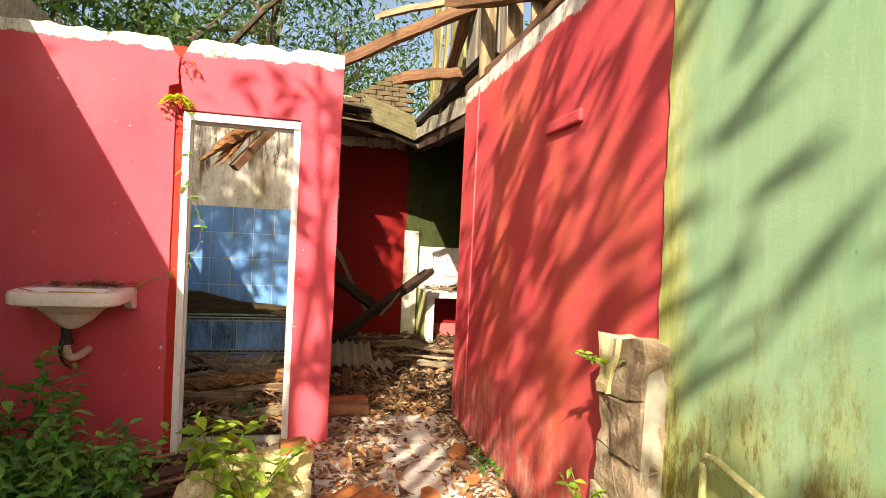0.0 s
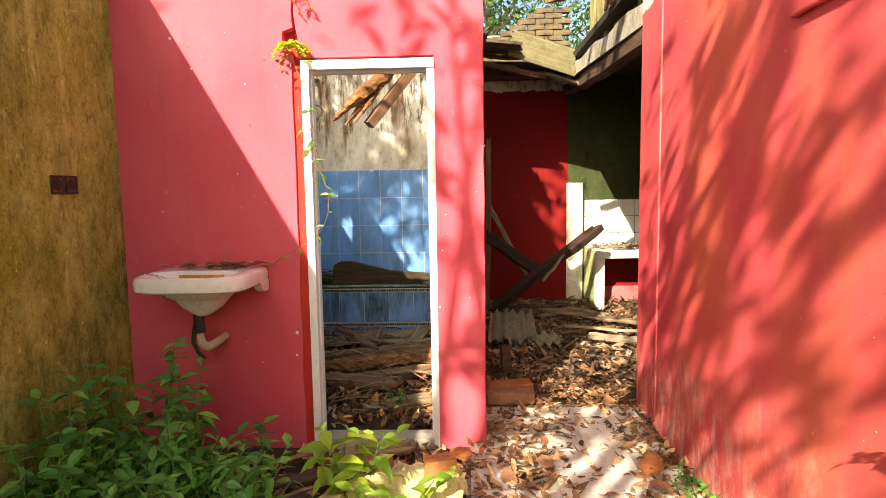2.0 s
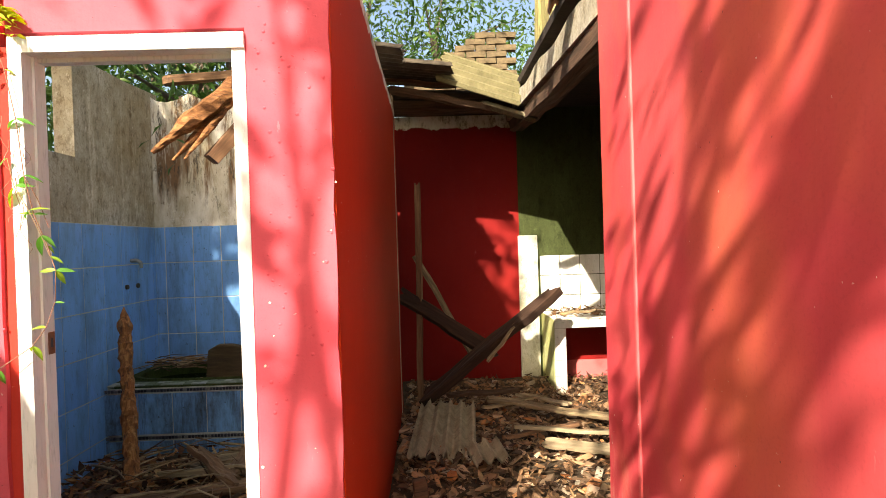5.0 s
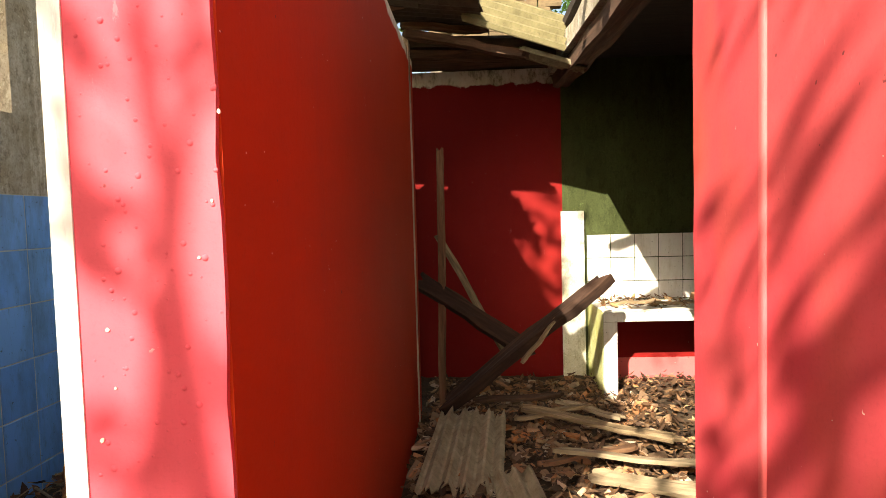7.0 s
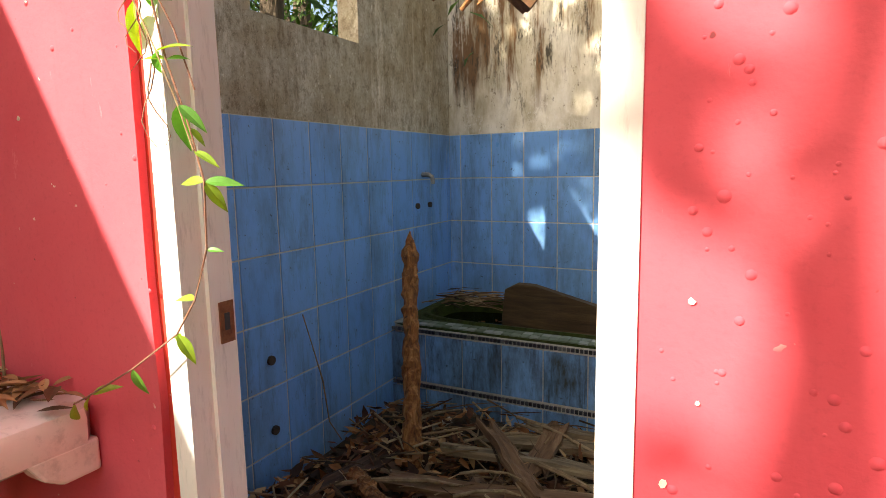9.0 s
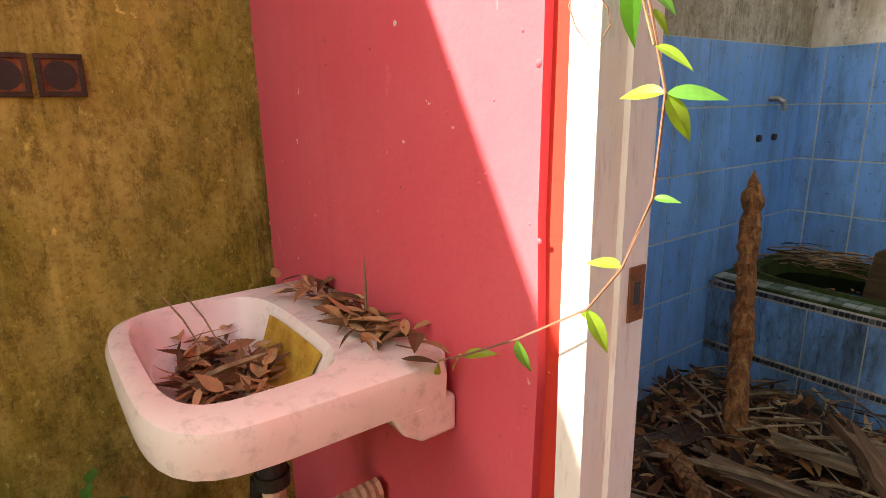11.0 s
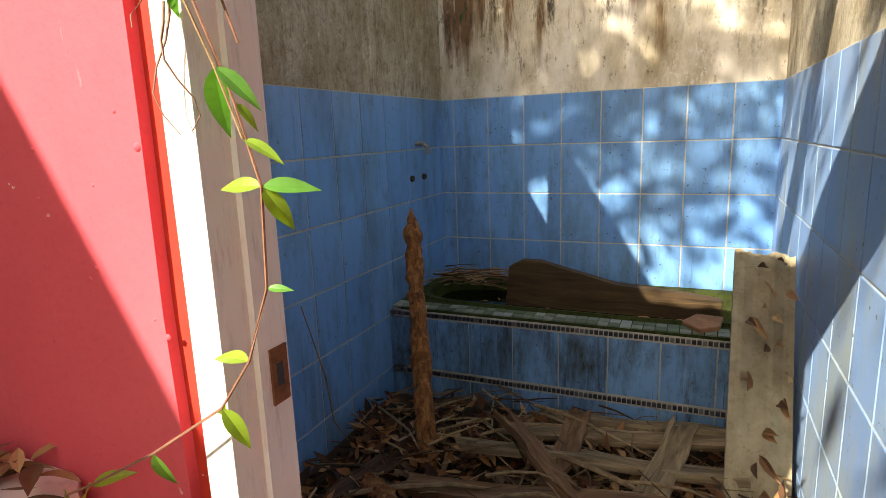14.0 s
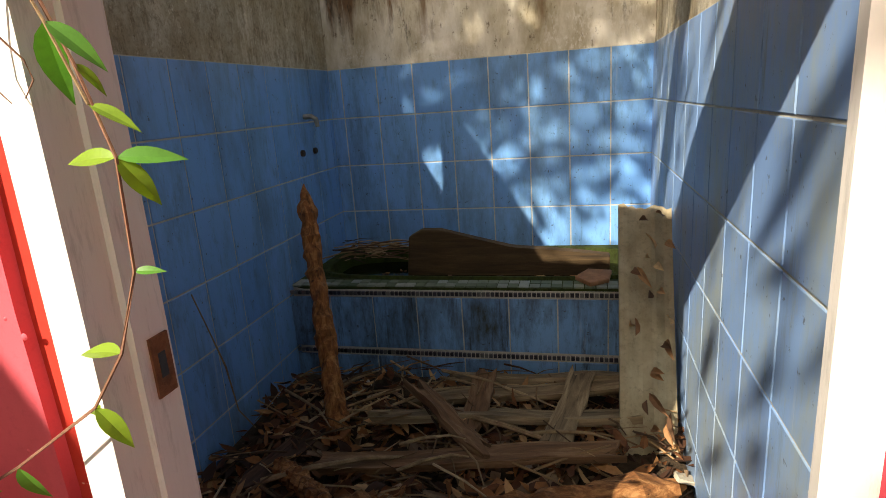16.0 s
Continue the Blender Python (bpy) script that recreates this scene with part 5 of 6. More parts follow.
build_tile_stack()
stub = thing("broken_wall_stub", "broken stub of a brick partition against the red wall", "wall stub")
rnd = random.Random(64)
lines = [(z + rnd.uniform(-0.03, 0.03), z + rnd.uniform(-0.06, 0.02)) for z in (-0.04, 0.13, 0.24, 0.4, 0.52, 0.66, 0.86, 1.05)]
for (a0, a1), (b0, b1) in zip(lines, lines[1:]):
    wide = 2.07 if b0 < 0.45 else 2.03
    c0, c1 = rnd.uniform(0.3, 0.7), rnd.uniform(0.3, 0.7)
    for s0, s1, e0, e1 in ((0, 0, c0, c1), (c0, c1, 1, 1)):
        def at(s, lo, hi):
            return (1.77 + s * (wide - 1.77), lo + s * (hi - lo))
        bm = bmesh.new()
        g = 0.004
        (p, q), (r, t2) = at(s0, a1, a0), at(e0, a1, a0)
        (u, v), (w, x2) = at(s1, b1, b0), at(e1, b1, b0)
        prism(bm, [(p + g, q + g), (r - g, t2 + g), (w - g, x2 - g), (u + g, v - g)], "x", 1.055 + rnd.uniform(-0.008, 0.012), 1.19)
        bmesh.ops.subdivide_edges(bm, edges=bm.edges[:], cuts=5, use_grid_fill=True)
        for vv in bm.verts:
            k = vv.co
            vv.co = k + 0.014 * noise.noise_vector(k * 16) + 0.02 * noise.noise_vector(k * 5)
        part("stone", bm, STONE if rnd.random() < 0.75 else KERB, stub)
part("mortar", rough_block([(1.08, 1.19, 1.78, 2.01, -0.05, 1.03)], 0.012, 4), MORTAR, stub)
for k, (a, b, r) in enumerate([((-0.95, 3.55, 0.02), (-0.6, 3.7, 0.06), 0.012), ((-0.75, 3.3, 0.0), (-0.45, 3.5, 0.02), 0.01)]):
    bm = bmesh.new()
    tube(bm, [a, Vector(a).lerp(Vector(b), 0.5) + Vector((0, 0, 0.01)), b], [r, r, r * 0.8], 7, 0.1, k)
    tagged(part("fallen_stick", bm, TWIG), "pinkish dry stick lying by the red wall", "stick", "sticks")
for k, (a, b, w, mt) in enumerate([((-0.75, 3.45, 0.03), (-0.3, 3.6, 0.05), 0.09, DARK_WOOD), ((-0.5, 3.72, 0.04), (-0.15, 3.78, 0.06), 0.12, GREY_WOOD), ((-0.9, 3.2, 0.0), (-0.55, 3.35, 0.02), 0.06, DARK_WOOD)]):
    plank("yard_board", a, b, w, 0.015, mt, 160 + k, "old board lying in the leaves before the door", "yard boards", 4, 0.03)
bm = bmesh.new()
tube(bm, [(1.12, 1.55, -0.02), (1.11, 1.55, 0.77), (1.105, 1.53, 0.795), (1.1, 1.49, 0.8), (1.1, 1.1, 0.72)], 0.01, 8)
tagged(part("pale_pipe", bm, SCAR), "pale mossy pipe bent over by the green wall", "pipe")

# ---- bathroom debris ----
rnd = random.Random(55)
for k, (a, b, w, t, mt, lab) in enumerate([
        ((-1, 5.47, 0.142), (0.05, 5.55, 0.158), 0.09, 0.03, GREY_WOOD, "pale grey batten lying on the bathroom rubble"),
        ((-0.9, 5.65, 0.124), (0, 5.77, 0.168), 0.07, 0.03, GREY_WOOD, "grey batten lying before the tub"),
        ((-0.75, 5.85, 0.125), (-0.05, 5.83, 0.175), 0.08, 0.025, GREY_WOOD, "grey board lying before the tub"),
        ((-1.15, 5.15, 0.124), (-0.1, 5.3, 0.167), 0.08, 0.03, ROT_WOOD, "brown rotten splintered batten on the rubble"),
        ((-0.75, 4.65, 0.106), (0.1, 4.85, 0.137), 0.1, 0.04, ROT_WOOD, "brown rotten plank on the bathroom floor"),
        ((-1.1, 4.75, 0.092), (-0.3, 4.55, 0.131), 0.1, 0.05, ROT_WOOD, "rotten brown plank on the bathroom floor"),
        ((-0.85, 5.55, 0.238), (-0.55, 5.25, 0.169), 0.07, 0.035, ROT_WOOD, "broken bark-brown piece on the rubble"),
        ((-0.6, 5.4, 0.145), (-0.62, 5.8, 0.177), 0.1, 0.02, ROT_WOOD, "short brown rotten board on the rubble"),
        ((-0.3, 5.3, 0.147), (-0.2, 5.8, 0.187), 0.1, 0.02, GREY_WOOD, "short pale board on the rubble"),
        ((-1.35, 5, 0.081), (-1.2, 5.65, 0.094), 0.1, 0.05, DARK_WOOD, "dark rotten wood by the tiled wall"),
        ((-0.5, 4.3, 0.052), (0.05, 4.45, 0.085), 0.1, 0.03, GREY_WOOD, "grey plank inside the doorway")]):
    plank("rubble_batten", a, b, w, t, mt, 200 + k, lab, "wood on the bathroom floor", rnd.uniform(-14, 14), 0.06)
for k, (a, b, r) in enumerate([((-0.85, 4.82, 0.139), (0.08, 5.12, 0.175), 0.055), ((-1.2, 4.7, 0.114), (-0.85, 5, 0.131), 0.04), ((-1.25, 5.1, 0.156), (-1, 4.95, 0.123), 0.035)]):
    bm = bmesh.new()
    a, b = Vector(a), Vector(b)
    tube(bm, [a.lerp(b, q / 24) for q in range(25)], [r * (0.85 + 0.25 * abs(math.sin(q * 1.7 + k))) * (1 if 1 < q < 23 else 0.6) for q in range(25)], 12, 0.2, 30 + k)
    tagged(part("rotten_log", bm, BARK_FLAT), "rotten crumbling brown log on the bathroom floor", "log", "rotten logs")
for k in range(17):
    x, y = rnd.uniform(-1.35, 0.0), rnd.uniform(4.4, 5.8)
    ln, an = rnd.uniform(0.2, 0.6), rnd.gauss(0, 0.7)
    a = Vector((x - ln / 2 * math.cos(an), y - ln / 2 * math.sin(an), 0))
    b = Vector((x + ln / 2 * math.cos(an), y + ln / 2 * math.sin(an), 0))
    for p in (a, b):
        p.x, p.y = max(-1.55, min(0.15, p.x)), max(4.15, min(5.9, p.y))
        p.z = 0.1 + 0.05 * min(1, max(0, (p.y - 4.2))) + rnd.uniform(-0.02, 0.05)
    bm = bmesh.new()
    r = rnd.uniform(0.004, 0.011)
    tube(bm, [a, a.lerp(b, 0.35) + Vector((0, 0, 0.02)), a.lerp(b, 0.7) + Vector((0.01, 0.015, 0.015)), b], [r, r, r * 0.8, r * 0.4], 6, 0.15, k)
    tagged(part("fallen_branch", bm, TWIG), "thin dry branch lying on the bathroom rubble", "branch", "branches on the floor")
lv = Leaves()
for k in range(22):
    s = rnd.random()
    p = Vector((-0.02 + 0.14 * rnd.random(), 5.45 + 0.42 * s, 0.15 + 0.72 * s))
    lv.add(pose(p.x, p.y - 0.02, p.z + 0.012, 50, rnd.uniform(-30, 30), rnd.choice((80, -80)) + rnd.uniform(-20, 20)), rnd.uniform(0.06, 0.12), 0.03, 0.3, 0.2, 4)
tagged(lv.make("leaves_on_board", DRY_LEAF), "dry leaves caught on the leaning corrugated strip", "leaf litter", kind="stuff")
rnd = random.Random(61)
bm = bmesh.new()
for k in range(420):
    x, y = rnd.uniform(-1.55, 0.1), 4.15 + 1.75 * rnd.random() ** 0.7
    ln, an = rnd.uniform(0.06, 0.3), rnd.gauss(0.1, 0.8)
    z = max(0, ground_height(x, y)) + rnd.uniform(0.03, 0.13)
    dx, dy, dz = 0.5 * ln * math.cos(an), 0.5 * ln * math.sin(an), 0.5 * ln * rnd.gauss(0, 0.18)
    a, b = Vector((max(-1.6, x - dx), y - dy, z - dz)), Vector((min(0.15, x + dx), min(5.96, y + dy), z + dz))
    r = rnd.uniform(0.002, 0.006)
    tube(bm, [a, a.lerp(b, 0.5) + Vector((rnd.gauss(0, 0.008), rnd.gauss(0, 0.008), 0.006)), b], [r, r * 0.9, r * 0.5], 5)
tagged(part("small_twigs", bm, TWIG_MIX), "many thin dry twigs and splinters over the bathroom rubble", "twigs", kind="stuff")
bm = bmesh.new()
for k in range(60):
    x, y = rnd.uniform(-1.56, -1.12), rnd.uniform(6.35, 6.66)
    ln, an = rnd.uniform(0.08, 0.28), rnd.gauss(0, 0.5)
    z = 0.535 + rnd.uniform(0, 0.05)
    a, b = Vector((max(-1.6, x - 0.5 * ln), y - 0.3 * ln * an, z)), Vector((x + 0.5 * ln, min(6.72, y + 0.3 * ln * an), z + rnd.gauss(0, 0.02)))
    r = rnd.uniform(0.002, 0.005)
    tube(bm, [a, a.lerp(b, 0.5) + Vector((0, 0, 0.012)), b], [r, r, r * 0.5], 5)
tagged(part("twigs_on_tub", bm, TWIG_MIX), "dry twigs heaped on the tub's far corner", "twigs", kind="stuff")
lv = Leaves()
for k in range(46):
    lv.add(pose(rnd.uniform(-1.3, -0.1), rnd.uniform(6.16, 6.5), 0.456, 0, 0, rnd.uniform(0, 360)), rnd.uniform(0.02, 0.07), rnd.uniform(0.012, 0.025), 0.05, 0.05, 4)
tagged(lv.make("leaves_on_water", BATH_LEAF), "dead leaves floating on the tub's dark water", "leaf litter", kind="stuff")
litter("leaf_litter_bathroom", (-1.56, 0.17, 4.05, 5.9), 2600, lambda x, y: max(0, ground_height(x, y)) + 0.02, 11, "dry brown leaves over the bathroom rubble", (0.04, 0.1), material=BATH_LEAF, lift=0.07)

# ---- leaf litter outside ----
def bare(x, y):
    """How thickly the leaves lie: thin along the trodden middle of the passage floor."""
    n = noise.noise(Vector((x * 2.3, y * 1.7, 4)))
    mid = max(0.0, 1 - abs(x - 0.72 - 0.1 * (y - 3)) / 0.36) if y < 4.4 else 0.0
    return max(0.05, min(1, 0.95 - 1.0 * mid + 0.55 * n))


litter("leaf_litter_passage", (0.14, 1.2, 1.0, 5.0), 3800, lambda x, y: max(0.012, ground_height(x, y)), 12, "dry brown leaves over the pale passage floor", keep=bare)
litter("leaf_litter_far", (0.27, 2.6, 4.7, 7.8), 6000, lambda x, y: max(0, ground_height(x, y)), 13, "dry brown leaves over the rubble in the passage", (0.03, 0.085), material=FAR_LEAF, lift=0.06)
litter("leaf_litter_yard", (-1.57, 0.14, 1.2, 3.88), 3800, lambda x, y: ground_height(x, y), 14, "dry brown leaves over the yard soil", lift=0.03)


# ---- plants ----
def herb(name, h, stems, pairs, leaf, seed, material, label, category, group, spread=0.12, droop=0.35):
    """A herb: upright stems with pairs of pointed leaves."""
    rnd = random.Random(seed)
    t = thing(name, label, category, group)
    lv = Leaves()
    for s in range(stems):
        bm = bmesh.new()
        a = rnd.uniform(0, 6.28)
        lean = rnd.uniform(0.2, 1) * spread
        hh = h * rnd.uniform(0.65, 1.0)
        pts = [Vector((lean * q * q * math.cos(a) + 0.03 * math.cos(a), lean * q * q * math.sin(a) + 0.03 * math.sin(a), hh * q)) for q in (0, 0.3, 0.6, 1)]
        tube(bm, pts, [0.004, 0.0035, 0.003, 0.0015], 5)
        part("stem", bm, STEM, t)
        for p in range(pairs):
            q = 0.22 + 0.78 * (p + 1) / pairs
            base = Vector((lean * q * q * math.cos(a) + 0.03 * math.cos(a), lean * q * q * math.sin(a) + 0.03 * math.sin(a), hh * q))
            turn = rnd.uniform(0, 360) if p == 0 else turn + 80 + rnd.uniform(-15, 15)
            size = leaf * (1.0 - 0.45 * (q - 0.5) ** 2 * 2) * rnd.uniform(0.75, 1.15)
            for k in (0, 180):
                m = Matrix.Translation(base) @ pose(0, 0, 0, rnd.gauss(0, 22), rnd.uniform(-38, 26), turn + k)
                lv.add(m, size, size * rnd.uniform(0.4, 0.52), 0.15, droop * rnd.uniform(0.4, 1.3), 4)
    lv.make("foliage", material, t)
    return t


bushes = [herb("green_herb", (0.36, 0.44, 0.52, 0.68, 0.4)[k], (11, 11, 9, 6, 13)[k], (6, 7, 7, 8, 6)[k], (0.08, 0.07, 0.085, 0.09, 0.065)[k], 300 + k, HERB_LEAF, "green leafy herb growing in the yard", "plant", "yard herbs", 0.2) for k in range(5)]
rnd = random.Random(42)
places = [(-1.45, 3.35, 3), (-1.2, 3.3, 3), (-1.0, 3.25, 3), (-0.95, 3.05, 3), (-1.38, 3.05, 3), (-1.1, 3.0, 2), (-0.85, 3.2, 0), (-1.3, 2.8, 3), (-1.0, 2.8, 2)]
for _ in range(95):
    x, y = rnd.uniform(-1.52, -0.5), rnd.uniform(1.7, 3.25)
    if x + 1.5 > 0.86 - 0.4 * (y - 2.5) ** 2 * (1 if y > 2.5 else 0.25):
        continue
    places.append((x, y, rnd.choice((0, 0, 1, 1, 2, 4, 4))))
used = set()
for x, y, k in places:
    m = pose(x, y, ground_height(x, y) - 0.01, 0, 0, rnd.uniform(0, 360)) @ Matrix.Scale(rnd.uniform(0.85, 1.1), 4)
    if k in used:
        copy_thing(bushes[k], m)
    else:
        used.add(k)
        bushes[k].matrix_world = m
for k, (x, y, h) in enumerate([(-1.02, 3.28, 0.62), (-1.28, 3.22, 0.55), (-0.95, 3.0, 0.6), (-1.47, 3.1, 0.66), (-0.82, 3.45, 0.36)]):
    p = herb("tall_herb", h, 2, 5, 0.1, 340 + k, HERB_LEAF, "tall thin green herb rising above the others", "plant", "tall yard herbs", 0.08, 0.4)
    p.matrix_world = pose(x, y, -0.05, 0, 0, 70 * k)
p = herb("young_plant", 0.5, 2, 5, 0.12, 320, SUN_LEAF, "bright green young plant growing in the broken planter", "plant", "", 0.12, 0.4)
p.matrix_world = pose(-0.26, 2.96, 0.1, 0, 0, 40)
for k, (x, y, z, h, s) in enumerate([(-0.12, 2.85, 0.08, 0.32, 0.1), (-0.2, 2.55, 0.02, 0.26, 0.09), (-0.33, 3.0, 0.2, 0.25, 0.11), (-0.3, 2.3, 0.25, 0.12, 0.07)]):
    p = herb("small_sunlit_plant", h, 5, 4, s, 330 + k, SUN_LEAF, "sunlit yellow-green plant in the broken planter", "plant", "planter plants", 0.2, 0.4)
    p.matrix_world = pose(x, y, z)
for k, (x, y, z, h) in enumerate([(1.13, 3.3, 0.0, 0.12), (1.15, 3.45, 0.0, 0.1), (1.04, 2.04, 0.4, 0.14), (1.06, 1.95, 0.93, 0.06), (1.1, 2.35, 0.0, 0.16), (-0.3, 4.35, 0.03, 0.12), (1.05, 2.55, 0.0, 0.1)]):
    p = herb("small_weed", h, 5, 3, 0.05, 350 + k, HERB_LEAF if k in (0, 1, 5) else SUN_LEAF, "small green weed at the foot of a wall", "plant", "weeds", 0.12, 0.4)
    p.matrix_world = pose(x, y, z)
rnd = random.Random(88)
lv = Leaves()
for k in range(13):
    a, t0 = rnd.uniform(-165, -15), rnd.uniform(-0.6, 1.0)
    d = Vector((math.cos(radians(a)), math.sin(radians(a)) * 0.6, t0)).normalized()
    for s in range(6):
        for side in (-1, 1):
            m = Matrix.Translation(Vector((-0.7, 3.885, 2.08)) + d * (0.012 + 0.016 * s) + Vector((0, 0, -0.006 * s * s * 0.5))) @ pose(0, 0, 0, rnd.gauss(0, 20), rnd.uniform(-10, 30), a + side * 60)
            lv.add(m, 0.045 - 0.004 * s, 0.015, 0.1, 0.3, 3)
fern = thing("wall_fern", "yellow-green fern growing from the crack above the door", "fern")
lv.make("foliage", FERN_LEAF, fern)
bm = bmesh.new()
tube(bm, [(-0.7, 3.93, 2.09), (-0.7, 3.88, 2.08)], [0.012, 0.004], 6)
part("root", bm, TWIG, fern)
lv = Leaves()
for k in range(16):
    lv.add(pose(-0.66 + rnd.uniform(-0.04, 0.06), 3.885, 2.27 + rnd.uniform(-0.05, 0.06), rnd.uniform(-30, 30), rnd.uniform(-30, 40), rnd.uniform(-150, -30)), rnd.uniform(0.03, 0.06), 0.014, 0.2, 0.3, 2)
red_fern = thing("withered_fern", "small reddish withered fern in the wall crack", "fern")
lv.make("foliage", RED_LEAF, red_fern)


def build_vine():
    v = thing("climbing_vine", "thin climbing vine with bright green leaves on the door frame", "vine")
    pts = [Vector(p) for p in [(-0.702, 3.875, 2.030), (-0.662, 3.875, 1.910), (-0.632, 3.87, 1.770), (-0.612, 3.865, 1.610), (-0.592, 3.87, 1.500), (-0.557, 3.87, 1.410), (-0.537, 3.87, 1.340), (-0.542, 3.87, 1.250), (-0.567, 3.865, 1.180), (-0.602, 3.86, 1.130), (-0.692, 3.85, 1.070), (-0.782, 3.84, 1.020), (-0.832, 3.84, 0.995)]]
    bm = bmesh.new()
    tube(bm, pts, 0.0015, 5)
    part("stem", bm, VINE_STEM, v)
    rnd = random.Random(19)
    for k in range(9):
        bm = bmesh.new()
        x, z = -0.64 + rnd.uniform(-0.03, 0.05), 1.5 + 0.035 * k
        bend, reach = rnd.uniform(0, 6), rnd.uniform(0.07, 0.15)
        tube(bm, [(x + 0.014 * math.sin(bend + 4.5 * q * q), 3.87 - 0.006 * math.sin(bend + 7 * q), z - reach * q) for q in (0, 0.15, 0.3, 0.45, 0.6, 0.75, 0.88, 1)], [0.0012, 0.0012, 0.0011, 0.001, 0.0009, 0.0008, 0.0007, 0.0005], 4)
        part("tendril", bm, VINE_STEM, v)
    bm = bmesh.new()
    tube(bm, [pts[3], (-0.585, 3.88, 1.54), (-0.56, 3.885, 1.46)], 0.0012, 5)
    part("tendril", bm, VINE_STEM, v)
    leaves = [(4, 190, 0.04, -20), (5, 0, 0.03, 60), (6, 180, 0.05, -5), (6, 20, 0.05, 25), (6, -30, 0.05, 65), (7, 10, 0.024, 10), (8, 175, 0.052, 0), (9, -20, 0.05, 55), (9, 150, 0.03, 40), (10, -70, 0.05, 65), (11, 30, 0.05, -5), (11, 200, 0.05, 35), (12, 200, 0.07, 40), (3, 160, 0.06, 50), (3, 20, 0.05, 30), (2, 0, 0.05, 20), (2, 170, 0.05, 30), (1, 20, 0.045, 30), (4, 10, 0.035, 0)]
    bm = bmesh.new()
    side = [Vector(p) for p in [(-0.66, 3.87, 1.66), (-0.64, 3.865, 1.58), (-0.6, 3.862, 1.51), (-0.57, 3.865, 1.44), (-0.55, 3.868, 1.38)]]
    tube(bm, side, 0.0013, 5)
    part("stem", bm, TWIG, v)
    base = len(pts)
    pts += side
    leaves += [(base, 200, 0.05, 30), (base + 1, 190, 0.075, 55), (base + 1, 20, 0.05, 10), (base + 2, 15, 0.055, -8), (base + 2, 170, 0.045, 40), (base + 3, -10, 0.05, 45), (base + 3, 160, 0.07, 60), (base + 4, 0, 0.04, 30)]
    for k, turn, size, dip in leaves:
        lv = Leaves()
        lv.add(Matrix.Translation(pts[k]) @ pose(0, 0, 0, rnd.uniform(20, 55), 0, 0) @ pose(0, 0, 0, 0, dip, turn if abs(turn) < 90 else turn), size, size * 0.34, 0.15, 0.2, 7)
        lv.make("leaf", HERB_LEAF if rnd.random() < 0.4 else SUN_LEAF, v)
    return v


build_vine()
bm = bmesh.new()
tube(bm, [(-1.56, 5.2, 0.75), (-1.53, 5.22, 0.6), (-1.5, 5.24, 0.45), (-1.5, 5.27, 0.25), (-1.46, 5.3, 0.16)], 0.003, 5, 0.4, 3)
tagged(part("hanging_root", bm, TWIG), "thin pale root hanging by the blue tiled wall", "root")


# ---- trees ----
def grow_tree(name, base, height, lean, ends, leaf, per, seed, label, group="", radius=0.16, clump=0.55):
    """A tapered trunk, limbs towards the given ends, and clumps of small leaves at and along the limbs."""
    rnd = random.Random(seed)
    t = thing(name, label, "tree", group)
    bm = bmesh.new()
    base, top = Vector(base), Vector(base) + Vector((lean[0], lean[1], height))
    pts = [base.lerp(top, q) + Vector((0.1 * math.sin(5 * q + seed), 0.1 * math.cos(4 * q + seed), 0)) * q for q in (0, 0.2, 0.4, 0.6, 0.8, 1)]
    tube(bm, pts, [radius * f for f in (1.35, 1.0, 0.9, 0.8, 0.68, 0.45)], 10, 0.06, seed)
    part("trunk", bm, TRUNK, t)
    lv = Leaves()
    for e in ends:
        e = Vector(e)
        s = pts[rnd.choice((3, 4, 5))]
        mid = s.lerp(e, 0.5) + Vector((rnd.uniform(-0.3, 0.3), rnd.uniform(-0.3, 0.3), 0.25))
        bm = bmesh.new()
        tube(bm, [s, mid, e], [radius * 0.4, radius * 0.22, 0.01], 6, 0.08, seed)
        for c in range(3):
            hub = mid.lerp(e, 0.4 + 0.3 * c) + Vector((rnd.gauss(0, clump * 0.6), rnd.gauss(0, clump * 0.6), rnd.gauss(0, clump * 0.4)))
            tube(bm, [mid.lerp(e, 0.35 + 0.25 * c), hub], [0.012, 0.004], 4)
            for _ in range(per):
                p = hub + Vector((rnd.gauss(0, clump), rnd.gauss(0, clump), rnd.gauss(0, clump * 0.55)))
                ln = leaf * rnd.uniform(0.7, 1.3)
                lv.add(Matrix.Translation(p) @ pose(0, 0, 0, rnd.gauss(0, 40), rnd.gauss(15, 30), rnd.uniform(0, 360)), ln, ln * 0.36, 0.1, 0.3, 2)
        part("limb", bm, TRUNK, t)
    lv.make("crown", TREE_LEAF, t)
    return t


# the tall trees in whose shade the walls stand, to the left of and behind the yard
rnd = random.Random(5)
grow_tree("shade_tree", (-4.2, -5.0, 0), 4.4, (0.8, 0.8), [(rnd.uniform(-2.1, -0.2), rnd.uniform(-4.4, 0.2), rnd.uniform(4.2, 5.8)) for _ in range(15)], 0.2, 34, 11, "tall leafy tree shading the yard walls", "shade trees", 0.2, 0.33)
grow_tree("shade_tree", (-6.0, 1.5, 0), 5.4, (1.0, -0.4), [e for e in [(rnd.uniform(-4.7, -2.2), rnd.uniform(-0.2, 2.2), rnd.uniform(5.8, 7.4)) for _ in range(26)] if (e[0] + 3.6) ** 2 + (e[1] - 0.9) ** 2 > 0.35], 0.15, 75, 12, "tall leafy tree shading the bathroom", "shade trees", 0.22, 0.4)

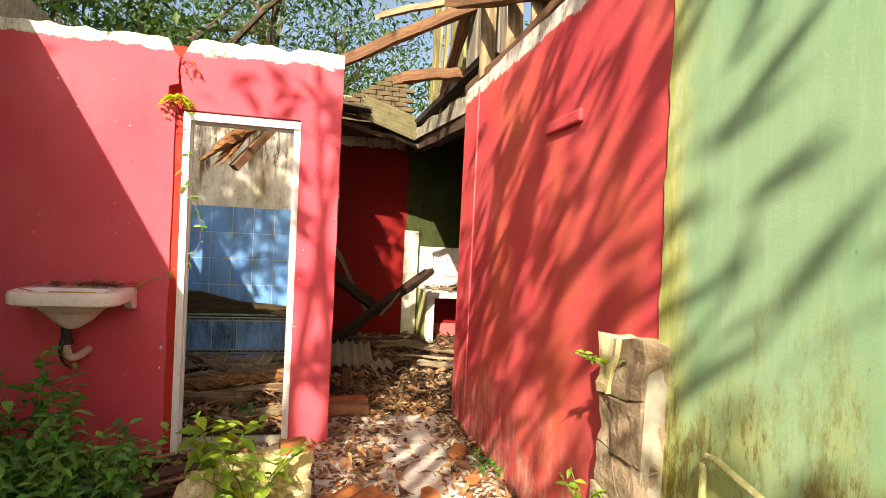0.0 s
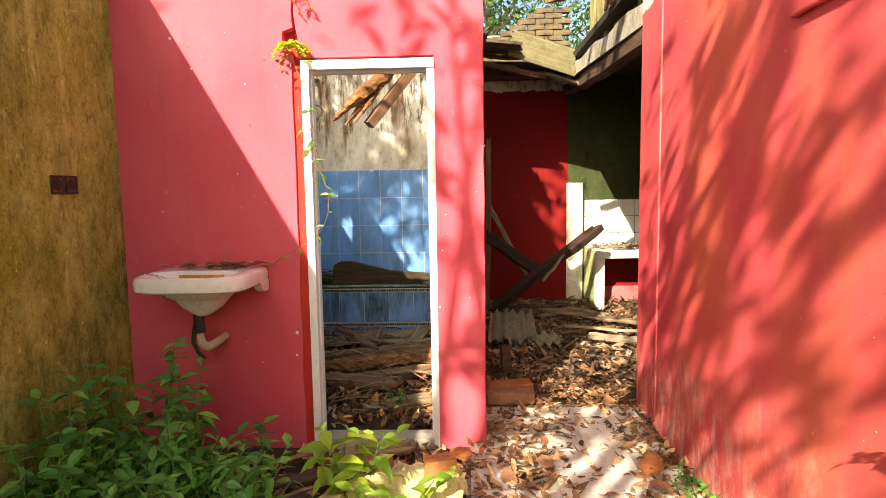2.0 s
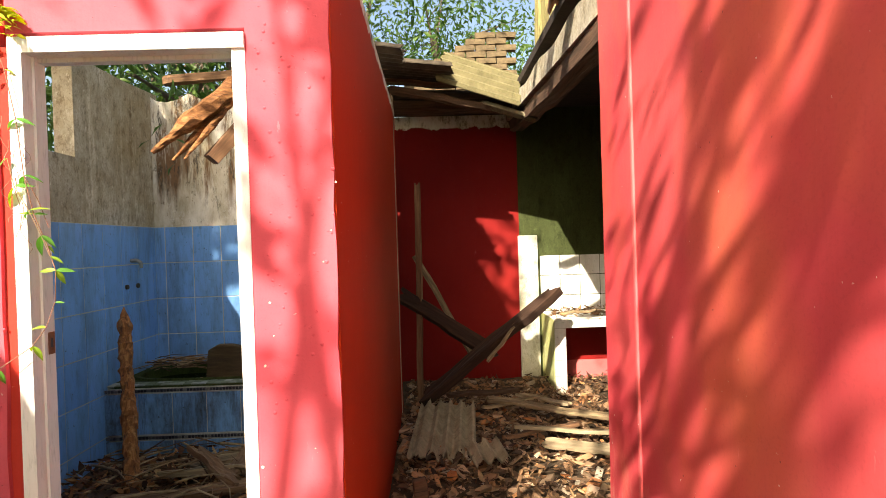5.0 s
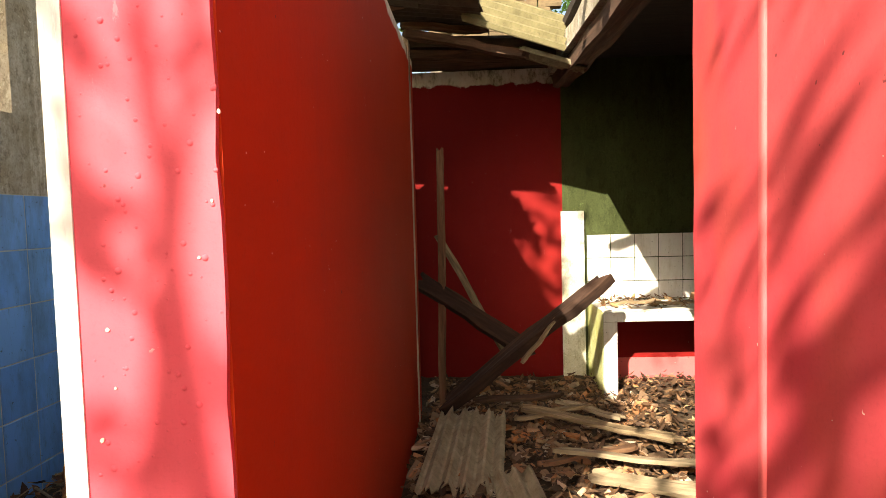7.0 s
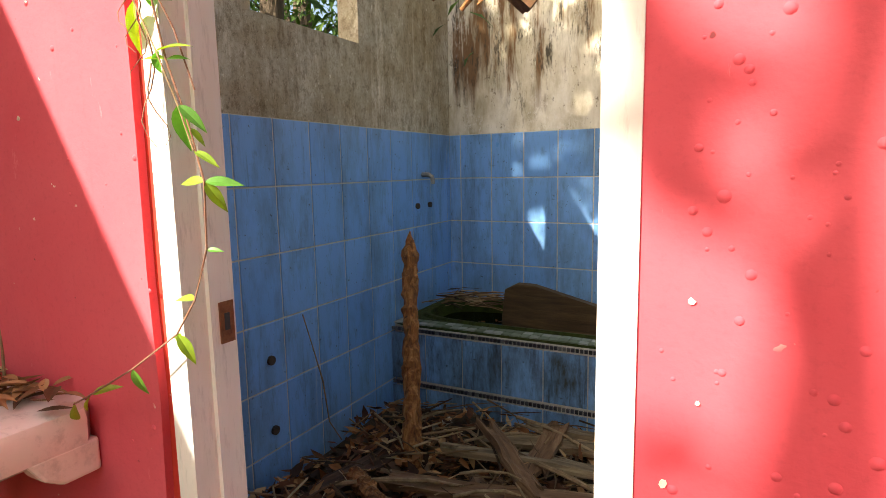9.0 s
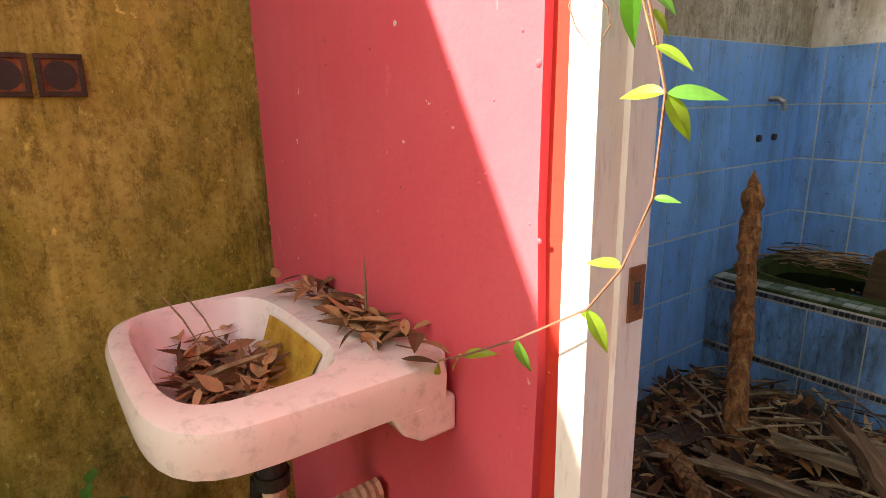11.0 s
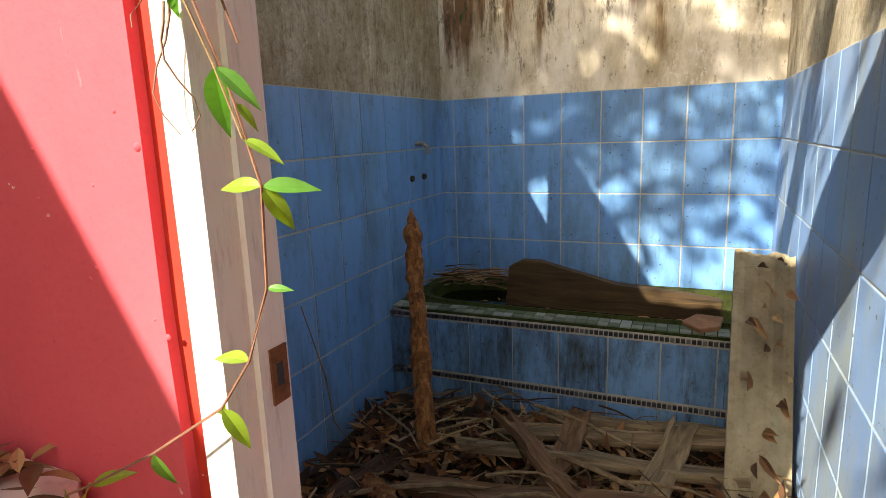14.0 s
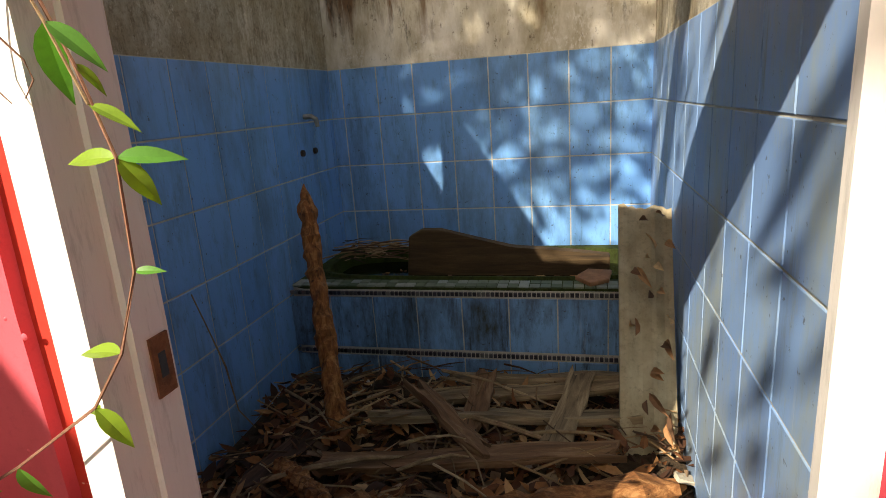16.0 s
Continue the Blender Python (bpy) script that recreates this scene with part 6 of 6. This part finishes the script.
rnd = random.Random(17)
for k, (x, y, h, r) in enumerate([(-3.6, 12.0, 5.0, 0.2), (-1.0, 14.0, 6.0, 0.2), (1.2, 15.0, 5.0, 0.18), (4.0, 13.0, 4.5, 0.2), (-7.0, 11.5, 5.5, 0.22), (7.5, 15.0, 5.5, 0.2), (-4.6, 6.8, 5.0, 0.16), (-3.9, 7.6, 5.2, 0.14), (-5.6, 8.4, 5.0, 0.18), (-2.3, 9.5, 4.0, 0.2)]):
    ends = [(x + rnd.gauss(0, 1.6), y + rnd.gauss(0, 1.4), h + rnd.uniform(-2.2, 2.2)) for _ in range(9)]
    grow_tree("tree", (x, y, 0), h, (rnd.uniform(-0.5, 0.5), rnd.uniform(-0.5, 0.5)), ends, 0.15, 170, 40 + k, "leafy green tree behind the ruined house", "trees behind the house", r, 0.6)

# undergrowth seen through the windows
rnd = random.Random(23)
lv = Leaves()
for (x0, x1, y0, y1, h, n) in ((2.5, 9.0, 9.5, 13.0, 2.2, 4200), (-9.0, -3.4, 3.0, 11.0, 1.9, 3600), (-4, 2.5, 10.5, 14, 2.0, 2200)):
    for _ in range(n):
        x, y = rnd.uniform(x0, x1), rnd.uniform(y0, y1)
        top = h * (0.55 + 0.45 * noise.noise(Vector((x * 0.8, y * 0.8, 2))))
        lv.add(pose(x, y, rnd.uniform(0.02, 1) * top, rnd.gauss(0, 35), rnd.gauss(10, 30), rnd.uniform(0, 360)), rnd.uniform(0.12, 0.3), 0.08, 0.1, 0.4, 2)
tagged(lv.make("undergrowth", TREE_LEAF), "dense green undergrowth behind the house", "undergrowth", kind="stuff")

# ---- pieces of the walls and floor ----
TX = LX + 0.08
tiled(wall_bath_back, [(x, z, w, h) for x, w in [(LX, 0.08)] + [(TX + TW * k, TW) for k in range(8)] for z, h in rows[:4] if z + h > 0.52], None, BLUE_TILE, "y", BY)
for parent, material, side, face, start in ((wall_bath_left, BLUE_TILE, "+x", LX, 4.037), (wall_bath_right, BLUE_PALE, "-x", RX, 4.188)):
    cols = [(FY + FT, start - FY - FT)] + [(start + 0.222 * k, 0.222) for k in range(12)]
    last = cols[-1][0] + 0.222
    cols += [(last, min(0.222, BY - 0.012 - last))]
    tiled(parent, [(y, z, w, h) for y, w in cols for z, h in rows if w > 0.02 and not (y > 5.95 and z + h < 0.55)], None, material, side, face)
for name, a in (("grout_back", (LX, RX, BY - 0.0045, BY, 0.4, TT)), ("grout_left", (LX, LX + 0.0045, FY + FT, BY - 0.005, 0, TT)), ("grout_right", (RX - 0.0045, RX, FY + FT, BY - 0.005, 0, TT))):
    part("grout", boxes(a), GROUT, {"grout_back": wall_bath_back, "grout_left": wall_bath_left, "grout_right": wall_bath_right}[name])

# pale floor tiles of the passage
floor_passage = tagged(part("floor_passage", boxes((0.14, 1.16, 0.6, 4.5, -0.08, 0.0)), MORTAR), "pale tiled passage floor under dry leaves", "floor", kind="structure")
rnd = random.Random(3)
mesh_tile = bpy.data.meshes.new("floor_tile")
bm = bevel(boxes((-0.098, 0.098, -0.098, 0.098, 0, 0.014)), 0.002)
bm.to_mesh(mesh_tile)
bm.free()
mesh_tile.materials.append(WHITE_FLOOR)
for i in range(5):
    for j in range(19):
        if rnd.random() < 0.1:
            continue
        ob = new("floor_tile", mesh_tile)
        ob.parent = floor_passage
        ob.matrix_world = pose(0.26 + 0.2 * i, 0.72 + 0.2 * j, 0.001 + rnd.uniform(0, 0.003), rnd.uniform(-0.4, 0.4), rnd.uniform(-0.4, 0.4), 0)

# brick wall behind the passage end
wall_brick = tagged(part("wall_brick_far", boxes((0.3, 1.36, 8.12, 8.3, -0.1, 3.2)), MORTAR), "old dark brick wall rising behind the passage", "wall", kind="structure")
bmb = rough_block([(-0.098, 0.098, 0, 0.08, -0.026, 0.026)], 0.01, 2, 1)
bmesh.ops.recalc_face_normals(bmb, faces=bmb.faces)
mesh_brick = bpy.data.meshes.new("brick")
bmb.to_mesh(mesh_brick)
bmb.free()
mesh_brick.materials.append(BRICK)
for r in range(16):
    z = 2.5 + 0.064 * r
    reach = 1.0 if z < 3.2 else 1.0 - (3.52 - z) * 0 - (z - 3.2) * 1.2
    for c in range(5):
        x = 0.4 + 0.21 * c + (0.1 if r % 2 else 0)
        if z > 3.2 and x < 0.55 + (z - 3.2) * 2.0:
            continue
        if x > 1.38:
            continue
        ob = new("brick", mesh_brick)
        ob.parent = wall_brick
        ob.matrix_world = pose(x, 8.06 + rnd.uniform(-0.012, 0.012), z, rnd.uniform(-2, 2), rnd.uniform(-2, 2), rnd.uniform(-3, 3))
